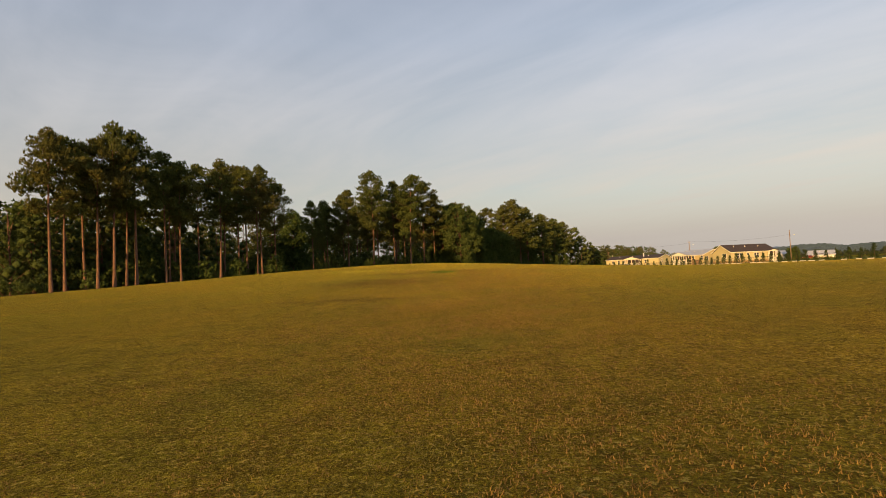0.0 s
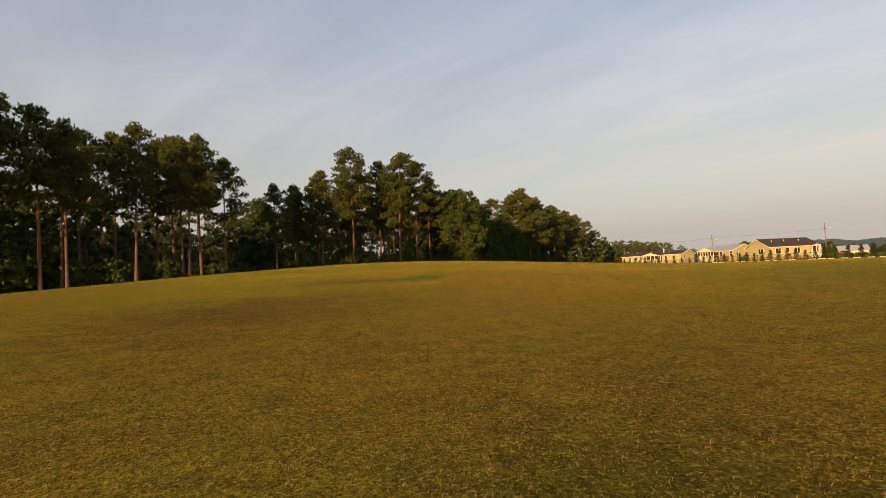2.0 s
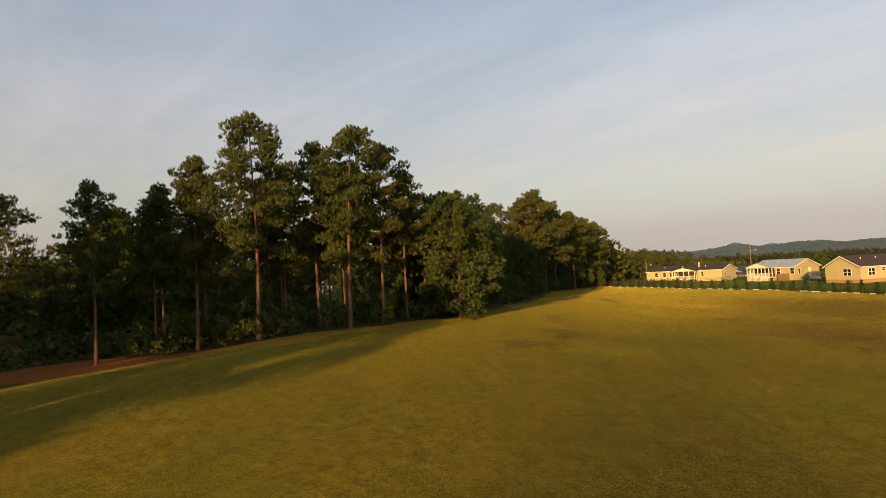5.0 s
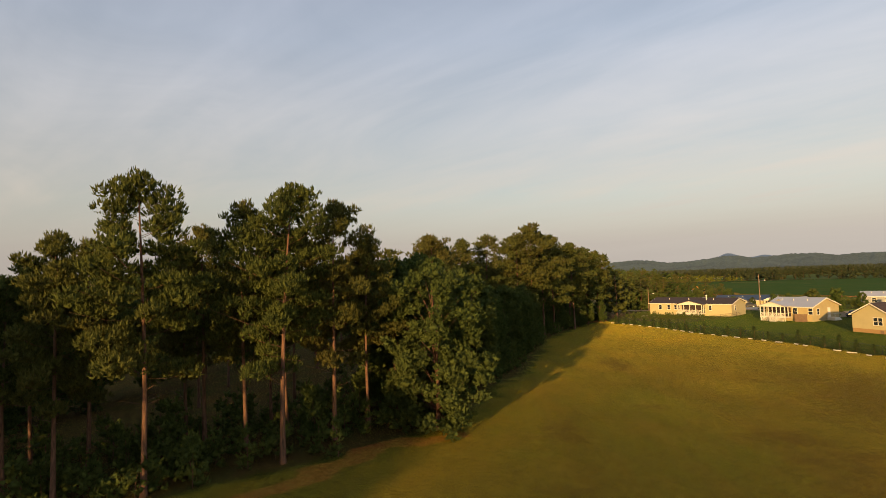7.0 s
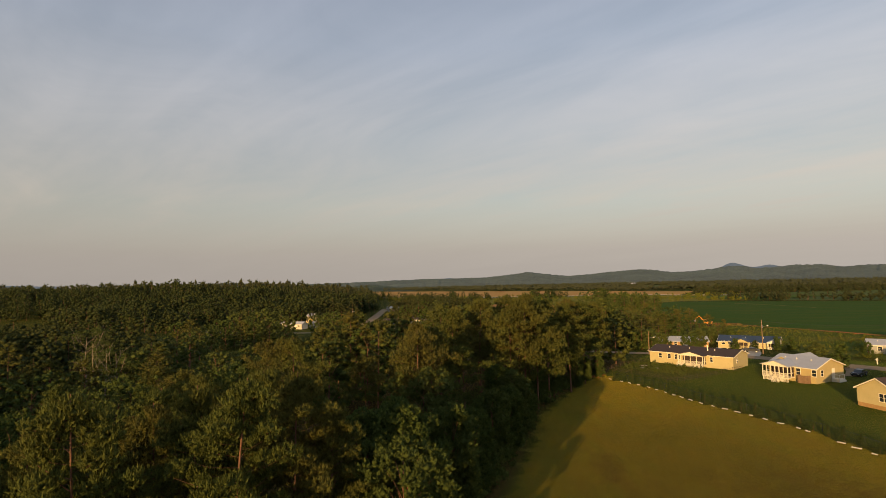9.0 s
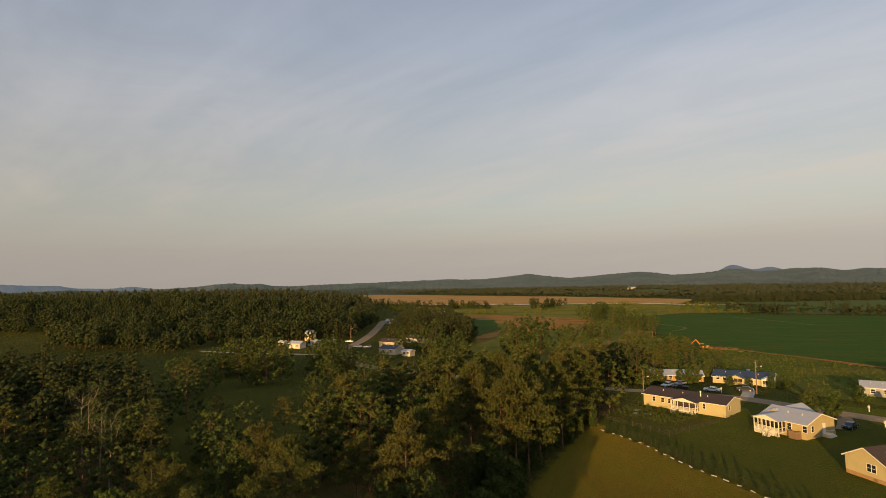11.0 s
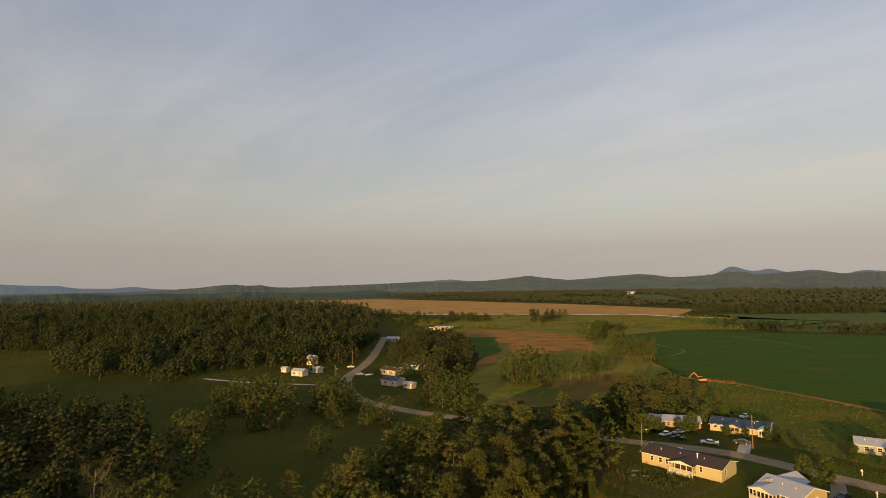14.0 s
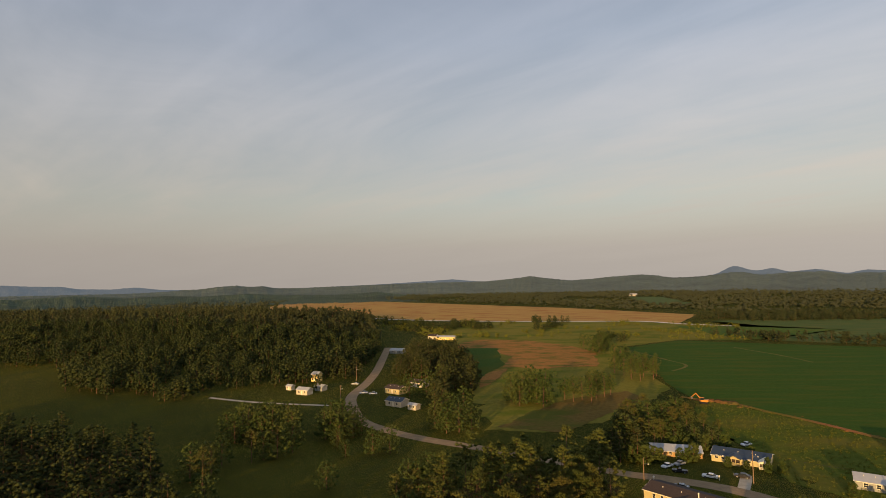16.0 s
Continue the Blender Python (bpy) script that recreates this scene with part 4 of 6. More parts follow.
grove(O3 + P4, [(-12, 338, 13), (-5, 347, 14), (74, 322, 13), (82, 316, 12), (90, 324, 12), (66, 312, 12), (70, 330, 12), (58, 304, 12), (76, 308, 11), (88, 314, 11), (94, 316, 10), (62, 318, 11), (84, 328, 12), (56, 296, 12), (60, 300, 13), (54, 290, 13), (52, 283, 13), (72, 302, 10), (79, 303, 9), (86, 303, 8), (92, 302, 8), (98, 312, 8), (66, 322, 14), (74, 330, 14), (80, 324, 13), (88, 332, 13)], "trees between the homes and the fields")
grove(O3, [(-28.8, 287.5, 11.3), (-34.6, 284.7, 10.4), (-52.9, 302.4, 14.5), (-59.6, 305, 13.2), (-48.5, 308, 11.4), (-5.2, 317.2, 14.3), (0, 322.8, 10.7), (-15.9, 322.1, 12.4), (-10.3, 315.4, 11.1), (-5.1, 240.1, 12.5), (-1.3, 242.4, 10.3), (-11.5, 244.6, 8.8), (-29, 390, 15), (-22.7, 406, 15), (-38, 386, 13), (-15, 198, 12), (-46, 312, 9)], "trees beside the road")
grove(P4 + O3[:1], [(69.5, 297, 12.5), (73, 300, 11.5), (66, 301, 11), (62, 296, 9.5)], "trees behind the cream home")
ROUND = tree_thing("round_tree", oak(31, 5.2, 0.31, 0.0, 46, 60, 4, 0.16, 0.4, lump=OCT1, core=1.0, fat=0.105), OAK, "dense round ornamental tree on the lawn")
plant(ROUND, tree_pose(90.3, 236, 1.2, 0.3), "pair of round trees")
plant(ROUND, tree_pose(94.6, 234, 1.22, 2.0), "pair of round trees")
BUSHES = [(84, 300, 1.1), (95, 298, 1.2), (76.5, 282, 1.0), (79, 283, 1.3), (65.5, 282, 1.1), (62, 279, 1.3), (93, 275, 0.6), (98, 271.5, 0.65), (103, 273, 0.8), (77, 299, 0.9), (58, 281, 1.2), (67.5, 281.5, 1.0)]
MORE_BUSHES = [(74.6, 284, 0.9), (88, 277.5, 0.7), (99.5, 275, 0.8), (54, 284, 1.4), (60, 284, 1.5), (63.5, 285, 1.25), (81, 296, 1.0), (88, 297, 1.25), (101, 290, 0.8), (112, 252, 0.8), (120, 246, 0.9), (124, 250, 1.0), (116, 246, 0.6), (128, 262, 0.9)]
for i, (x, y, h) in enumerate(BUSHES + MORE_BUSHES):
    plant(ROUND, tree_pose(x, y, h, i * 1.1), "bushes round the homes", "leafy green bush beside a home")
for p in PINES + SOUTH + OAKS + MIDP + MIDO + CLOSEP + CLOSEO + AIRYO + [ROUND]:
    for o in (*p.children_recursive, p):
        bpy.data.objects.remove(o)

PALEBARK = plain("pale_bark", (0.24, 0.19, 0.13), 0.9, vary=0.25, scale=2.0, bump=0.3)


def bare_tree(x, y, height, seed):
    """A half-dead tree: pale forked limbs above the green, with thin foliage left on their ends."""
    r = np.random.default_rng(seed)
    root = tagged(new("bare_tree"), "half-dead tree with pale bare limbs and thin foliage", "tree", "bare trees of the wood")
    root.matrix_basis = tree_pose(x, y, 1.0, seed)
    vs, fs = [], []
    limb(vs, fs, [(0, 0, 0), (0.2, 0.1, height * 0.3), (0.0, 0.35, height * 0.55), (0.3, 0.2, height * 0.85)], [0.17, 0.14, 0.10, 0.03], 6)
    part("trunk", bmesh.new(), PALEBARK, root).data = mesh_np("trunk", vs, fs, PALEBARK, True)
    ends = []
    for k in range(8):
        az, z = k * 2.399 + r.normal(0, 0.3), height * r.uniform(0.35, 0.75)
        a = np.array([0.1, 0.25, z])
        out = np.array([math.cos(az), math.sin(az), 0])
        ln = height * r.uniform(0.13, 0.24)
        m_ = a + out * ln * 0.55 + np.array([0, 0, ln * r.uniform(0.2, 0.5)])
        b = a + out * ln * r.uniform(0.7, 1.0) + np.array([0, 0, ln * r.uniform(0.8, 1.2)])
        vs, fs = [], []
        limb(vs, fs, [tuple(a), tuple(a * 0.5 + m_ * 0.5 + r.normal(0, 0.12, 3)), tuple(m_), tuple(b)], [0.07, 0.055, 0.045, 0.02], 5)
        for _ in range(4):
            c = m_ + (b - m_) * r.uniform(0.2, 1.0)
            e = c + np.array([r.normal(0, 0.8), r.normal(0, 0.8), r.uniform(0.2, 1.3)]) * height * r.uniform(0.05, 0.10)
            limb(vs, fs, [tuple(c), tuple((c + e) / 2 + r.normal(0, 0.12, 3)), tuple(e)], [0.025, 0.018, 0.007], 4)
            ends.append(e)
        part("limb", bmesh.new(), PALEBARK, root).data = mesh_np("limb", vs, fs, PALEBARK, True)
    ends = np.array(ends)[r.random(len(ends)) < 0.8]
    v, f = tri_clumps(r, ends, np.full(len(ends), 0.7), 26, 0.24, 0.4)
    part("crown", bmesh.new(), OAK, root).data = mesh_np("crown", v, f, OAK, True)


for x, y, h, s in ((-62, 186, 15.5, 3), (-52, 178, 14.5, 5), (-70, 194, 16, 8), (-57, 182, 15, 12)):
    bare_tree(x, y, h, s)

FARV = [oak(s, h, sp, lo, 22, 2, 2, 0.36, 0.5, False, OCT1, 1.0, ft) for s, h, sp, lo, ft in ((41, 13, 0.25, 0.14, 0.088), (42, 11, 0.33, 0.08, 0.105), (43, 11, 0.29, 0.12, 0.105), (44, 12.5, 0.23, 0.2, 0.085))]
FARD = [pine(45, 14, 0.12, 0.22, 6, 1, 1, 1.6, 0.36, False, OCT1, 1.0, 0.14), oak(46, 11, 0.34, 0.0, 6, 1, 1, 1.6, 0.4, False, OCT1, 1.0, 0.20), oak(47, 11, 0.32, 0.0, 5, 1, 1, 1.6, 0.4, False, OCT1, 1.0, 0.22)]


def crown_only(v, f):
    """A far crown without its fine trunk parts: lumps of big blades."""
    return (np.zeros((0, 3)), np.zeros((0, 4), int)), (v, f)


def far_variant(seed, h, w, n):
    r = np.random.default_rng(seed)
    c = r.normal(size=(n, 3))
    c /= np.linalg.norm(c, axis=1, keepdims=True)
    c = c * np.array([w, w, h * 0.34]) * r.uniform(0.55, 1.0, (n, 1)) + np.array([0, 0, h * 0.6])
    v, f = masses(r, c, np.full(n, w * 0.66), 0.8, (OCT_V, OCT_F))
    return crown_only(v, f)


DIST = [far_variant(51, 7, 4.5, 2), far_variant(52, 6, 4.8, 2), far_variant(53, 8, 4.3, 2)]


def wood_sets(x, y, variants, lo, hi, lift=0.0):
    kd = rng.integers(0, len(variants), len(x))
    return [bake(variants[k], x[kd == k], y[kd == k], rng.uniform(lo, hi, int((kd == k).sum())), rng, lift) for k in range(len(variants))]


CLEARING = [(-440, 475), (-329, 474), (-300, 445), (-259, 402), (-301, 398), (-440, 392)]
LEFT = [(-270, 404), (-221, 378), (-180, 367), (-167, 373), (-155, 391), (-139, 407), (-117, 407), (-100, 440), (-86, 480), (-90, 530), (-103, 600), (-180, 900), (-262, 988), (-562, 1350), (-700, 1980), (-2200, 2300), (-2200, 300), (-500, 320), (-400, 330)]
keep = lambda x, y: ~inside(CLEARING, x, y) & ~inside(MEADOW, x, y)
x1, y1 = scatter(LEFT, 8.4, rng, lambda x, y: keep(x, y) & (y < 640) & (x > -520), 0.9)
x2, y2 = scatter(LEFT, 12, rng, lambda x, y: keep(x, y) & ((y >= 640) | (x <= -520)) & (y < 1050) & (x > -900), 0.9)
x3, y3 = scatter(LEFT, 19, rng, lambda x, y: keep(x, y) & ((y >= 1050) | (x <= -900)), 0.9)
roll = 1.0 + 0.3 * np.array([noise.noise((a * 0.022, b * 0.022, 4.4)) for a, b in zip(x1, y1)])
kd = rng.integers(0, 4, len(x1))
sets = [bake(FARV[k], x1[kd == k], y1[kd == k], roll[kd == k] * rng.uniform(0.72, 1.3, int((kd == k).sum())), rng) for k in range(4)]
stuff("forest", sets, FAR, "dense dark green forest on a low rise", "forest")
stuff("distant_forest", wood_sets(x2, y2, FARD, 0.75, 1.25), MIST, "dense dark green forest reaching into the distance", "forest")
RIGHT = [(254, 632), (342, 600), (900, 440), (2600, 1300), (1900, 2300), (0, 2200), (-640, 2050), (150, 1262), (335, 1010), (262, 862), (300, 800), (230, 700)]
open_ = np.vectorize(lambda a, b: noise.noise((a * 0.0035, b * 0.0035, 3.1)))


def wooded(x, y):
    return open_(x, y) + 0.5 * open_(x * 3, y * 3) > np.where(y < 900, 0.08, -0.25)


x4, y4 = scatter(RIGHT, 9.5, rng, lambda x, y: (y < 1000) & (x < 900) & ((y < 690 - 0.36 * (x - 254)) | ((y > 860) & wooded(x, y))) & ~((x > 300) & (y > 640) & (y < 700)), 0.9)
x5, y5 = scatter(RIGHT, 16, rng, lambda x, y: ((y >= 1000) | (x >= 900)) & wooded(x, y) & ~inside(HFIELD, x, y), 0.9)
x5, y5 = np.concatenate([x3, x5]), np.concatenate([y3, y5])
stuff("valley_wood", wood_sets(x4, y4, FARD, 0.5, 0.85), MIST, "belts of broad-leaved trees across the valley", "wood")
kd = rng.integers(0, 3, len(x5))
pairs = [bake(DIST[k], x5[kd == k], y5[kd == k], rng.uniform(0.75, 1.35, int((kd == k).sum())), rng, 0.0, (1,))[0] for k in range(3)]
v, f = join(pairs)
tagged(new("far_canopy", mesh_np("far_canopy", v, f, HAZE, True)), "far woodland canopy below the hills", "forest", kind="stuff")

ROADSIDE = [(-20, 338), (-8, 336), (-3, 390), (-4, 470), (-30, 570), (-64, 570), (-60, 446), (-30, 432), (-24, 380)]
xa, ya = scatter(ROADSIDE, 7.5, rng, lambda x, y: rng.random(x.shape) < np.where((y < 395) & (x > -16), 0.45, 0.85))
BEHIND = [(47, 272), (58, 275), (64, 288), (70, 312), (56, 310), (47, 288)]
xb, yb = scatter(BEHIND, 6.0, rng)
xc, yc = np.array([-90.0, -97, -104, -110, -118, -122, -90, -99, -96, -84]), np.array([440.0, 437, 441, 436, 431, 426, 450, 452, 402, 446])
sets = wood_sets(np.concatenate([xa, xc]), np.concatenate([ya, yc]), MID[2:], 0.9, 1.45) + wood_sets(xb, yb, MID, 0.7, 1.0)
stuff("roadside_wood", sets, FAR, "leafy trees along the road and behind the houses", "wood")

# scrub: shrubs of the wood's edge, of the rough land and of the valley
BUSH = [oak(61, 2.0, 0.36, 0.0, 9, 45, 4, 0.26, 0.34, False, OCT1, 0.7, 0.19), oak(62, 1.5, 0.45, 0.0, 8, 60, 4, 0.24, 0.34, False, OCT1, 0.7, 0.22), pine(63, 2.6, 0.05, 0.2, 9, 50, 4, 0.28, 0.2, False, OCT1, 0.7, 0.14)]
BUSHF = [oak(64, 3.0, 0.45, 0.0, 4, 3, 2, 0.7, 0.4, False, OCT1, 0.9, 0.3), oak(65, 2.2, 0.6, 0.0, 4, 3, 2, 0.7, 0.4, False, OCT1, 0.9, 0.36)]
WEED = leaf_mat("weed_leaves", (0.085, 0.110, 0.013), (0.20, 0.225, 0.03), (0.24, 0.21, 0.032))
EPOLY = [(x + 2.0, y) for x, y in EDGE if y > 60] + [(x - (22 if 95 < y < 130 else 13), y) for x, y in EDGE[::-1] if y > 60]
xe, ye = scatter(EPOLY, 1.65, rng, lambda x, y: (behind_edge(x, y) > np.where((y > 92) & (y < 124), -0.3, 0.9)) & ((y > 94) | (rng.random(x.shape) < 0.3)) & (rng.random(x.shape) < 0.9) & ~inside(RED_EARTH, x, y) & ~((x > -26) & (x < -3.5) & (y > 99) & (y < 113)))
stuff("undergrowth", wood_sets(xe, ye, BUSH, 0.5, 1.3), SHRUB, "green undergrowth of shrubs and saplings along the wood", "shrubs")
xr, yr = scatter(ROUGH, 1.9, rng, lambda x, y: rng.random(x.shape) < 0.85, 1.2)
VALLEY = [(-60, 680), (112, 668), (190, 652), (250, 640), (300, 780), (200, 868), (0, 890), (-230, 955), (-150, 800)]
xv, yv = scatter(VALLEY, 8, rng, lambda x, y: open_(x * 6, y * 6) > 0.12, 1.2)
xw, yw = scatter(REDF, 9, rng, lambda x, y: rng.random(x.shape) < 0.25, 1.2)
stuff("scrub", wood_sets(np.concatenate([xr, xw]), np.concatenate([yr, yw]), BUSHF, 0.10, 0.30) + wood_sets(xv, yv, BUSHF, 0.8, 1.7), WEED, "low green scrub on the rough valley land", "shrubs")
clumps = [(-134, 839), (-113, 833), (-87, 811), (-66, 793), (-49, 776), (-41, 807), (-21, 781), (-7, 780), (62, 759), (83, 795), (90, 880), (60, 870), (113, 665), (120, 640), (-160, 850), (-190, 870), (-230, 900), (-95, 770)]
xt = np.concatenate([a + rng.normal(0, 7, 7) for a, b in clumps])
yt = np.concatenate([b + rng.normal(0, 7, 7) for a, b in clumps])
stuff("field_trees", wood_sets(xt, yt, MID[2:], 0.6, 1.15), FAR, "clumps of rounded trees before the tan field", "trees")


# ---- buildings ----
WHITE = plain("white_paint", (0.72, 0.66, 0.52), 0.6, vary=0.06, scale=1.5)
CREAM = plain("cream_siding", (0.47, 0.395, 0.20), 0.65, vary=0.08, scale=1.0)
TANW = plain("tan_siding", (0.42, 0.33, 0.15), 0.7, vary=0.1, scale=1.0)
YELLOW = plain("yellow_siding", (0.68, 0.50, 0.18), 0.7, vary=0.1, scale=1.0)
GREYW = plain("grey_siding", (0.30, 0.30, 0.27), 0.7, vary=0.1, scale=1.0)
BROWN = plain("brown_shingle", (0.055, 0.039, 0.033), 0.9, vary=0.3, scale=2.0, bump=0.4)
METAL = plain("grey_metal_roof", (0.42, 0.42, 0.42), 0.5, 0.2, vary=0.08, scale=0.8)
BLUE = plain("blue_metal_roof", (0.035, 0.052, 0.08), 0.5, 0.2, vary=0.1, scale=0.8)
BRICK = plain("tan_block", (0.36, 0.22, 0.09), 0.9, vary=0.25, scale=3.0, bump=0.3)
WOODM = plain("weathered_wood", (0.22, 0.14, 0.08), 0.85, vary=0.3, scale=2.0, bump=0.3)
DARK = plain("porch_shade", (0.05, 0.035, 0.03), 0.8, vary=0.2)
STEEL = plain("galvanised_steel", (0.35, 0.35, 0.34), 0.45, 0.8, vary=0.1)
GLASS = Mat("window_glass", 0.08)
GLASS.color((0.02, 0.025, 0.03))
GLASS.b.inputs["Specular IOR Level"].default_value = 0.7
GLASS = GLASS.m


def siding(m):
    """Lap siding: fine horizontal courses."""
    n, l = m.node_tree.nodes, m.node_tree.links
    w = n.new("ShaderNodeTexWave")
    w.bands_direction, w.wave_profile = "Z", "SAW"
    w.inputs["Scale"].default_value = 1.6
    g = n.new("ShaderNodeNewGeometry")
    b = n.new("ShaderNodeBump")
    b.inputs["Strength"].default_value, b.inputs["Distance"].default_value = 0.5, 0.02
    l.new(g.outputs["Position"], w.inputs["Vector"])
    l.new(w.outputs["Fac"], b.inputs["Height"])
    l.new(b.outputs["Normal"], n["Principled BSDF"].inputs["Normal"])


for m_ in (CREAM, TANW, YELLOW, GREYW):
    siding(m_)


def window_part(root, x, z, w, h, side, L, W, panes=2):
    """A window in a wall; side: front, back, left or right. x runs along that wall."""
    def put(bm):
        turn = {"front": Matrix.Identity(4), "back": Matrix.Translation((L, W, 0)) @ Matrix.Rotation(math.pi, 4, "Z"),
                "left": Matrix.Translation((0, W, 0)) @ Matrix.Rotation(-math.pi / 2, 4, "Z"), "right": Matrix.Translation((L, 0, 0)) @ Matrix.Rotation(math.pi / 2, 4, "Z")}[side]
        bmesh.ops.transform(bm, matrix=turn, verts=bm.verts[:])
        return bm
    t = 0.09
    frame_ = boxes((x - w / 2 - t, -0.07, z - t, x - w / 2, -0.005, z + h + t), (x + w / 2, -0.07, z - t, x + w / 2 + t, -0.005, z + h + t),
                   (x - w / 2, -0.07, z + h, x + w / 2, -0.005, z + h + t), (x - w / 2, -0.09, z - t, x + w / 2, -0.005, z), (x - w / 2, -0.05, z + h / 2 - 0.03, x + w / 2, -0.005, z + h / 2 + 0.03))
    if panes > 2:
        box(frame_, x - 0.06, -0.052, z, x + 0.06, -0.006, z + h)
    win = part("window", put(frame_), WHITE, root, "white framed window")
    part("pane", put(boxes((x - w / 2, -0.03, z, x + w / 2, -0.003, z + h))), GLASS, win, "dark glass pane")


def door_part(root, x, z, side, L, W):
    turn = Matrix.Identity(4) if side == "front" else Matrix.Translation((L, 0, 0)) @ Matrix.Rotation(math.pi / 2, 4, "Z")
    bm = boxes((x - 0.5, -0.06, z, x + 0.5, -0.004, z + 2.08))
    for zz in (0.2, 1.1):
        box(bm, x - 0.33, -0.08, z + zz, x + 0.33, -0.06, z + zz + 0.75)
    bmesh.ops.transform(bm, matrix=turn, verts=bm.verts[:])
    d = part("door", bm, WHITE, root, "white panelled door")
    bm = boxes((x + 0.36, -0.12, z + 0.98, x + 0.42, -0.06, z + 1.06))
    bmesh.ops.transform(bm, matrix=turn, verts=bm.verts[:])
    part("door_handle", bm, STEEL, d)


def house(name, x, y, turn, L, W, wall, roof, label, eave=2.5, skirt=0.6, rise=1.3, skirt_mat=None, z=None, over=0.35):
    """A single-storey home with a gabled roof; the origin is its front left corner, x along the front."""
    root = new(name)
    root.matrix_basis = pose(x, y, (float(land(x, y)) if z is None else z) - 0.06, 0, 0, turn)
    tagged(root, label, "house")
    part("foundation", boxes((0.04, 0.04, -0.3, L - 0.04, W - 0.04, skirt)), skirt_mat or wall, root)
    top, t = skirt + eave, 0.14
    part("wall", boxes((0, 0, skirt, L, t, top)), wall, root)
    part("wall", boxes((0, W - t, skirt, L, W, top)), wall, root)
    for x0 in (0, L - t):
        bm = bmesh.new()
        prism(bm, [(t, skirt), (W - t, skirt), (W - t, top), (W / 2, top + rise - 0.02), (t, top)], 0, t)
        bmesh.ops.transform(bm, matrix=Matrix.Translation((x0 + t, 0, 0)) @ Matrix.Rotation(math.pi / 2, 4, "Z"), verts=bm.verts[:])
        part("wall", bm, wall, root, "gable end wall")
    s = rise / (W / 2)
    for side in (0, 1):
        bm = bmesh.new()
        pts = [(-over, top - over * s), (W / 2, top + rise), (W / 2, top + rise + 0.14), (-over, top - over * s + 0.14)]
        if side:
            pts = [(W - p, q) for p, q in pts][::-1]
        prism(bm, pts, 0, L + 2 * over)
        bmesh.ops.transform(bm, matrix=Matrix.Translation((L + over, 0, 0)) @ Matrix.Rotation(math.pi / 2, 4, "Z"), verts=bm.verts[:])
        bmesh.ops.recalc_face_normals(bm, faces=bm.faces[:])
        r = part("roof", bm, roof, root)
        if not side:
            for u in (0.2, 0.45, 0.75):
                vb = bmesh.new()
                yy = W * 0.3
                zz = top + yy * s + 0.1
                tube(vb, (L * u, yy, zz - 0.1), (L * u, yy, zz + 0.4), 0.09, 0.09, 8)
                part("roof_vent", vb, WHITE, r)
    for yy in (-over - 0.03, W + over - 0.09):
        part("fascia", boxes((-over, yy, top - over * s - 0.04, L + over, yy + 0.12, top - over * s + 0.10)), WHITE, root, "white eaves board")
    for x0 in (-over - 0.05, L + over - 0.01):
        bm = bmesh.new()
        prism(bm, [(-over, top - over * s - 0.08), (W / 2, top + rise - 0.08), (W + over, top - over * s - 0.08), (W + over, top - over * s + 0.12), (W / 2, top + rise + 0.12), (-over, top - over * s + 0.12)], 0, 0.06)
        bmesh.ops.transform(bm, matrix=Matrix.Translation((x0 + 0.06, 0, 0)) @ Matrix.Rotation(math.pi / 2, 4, "Z"), verts=bm.verts[:])
        part("bargeboard", bm, WHITE, root, "white gable board")
    return root


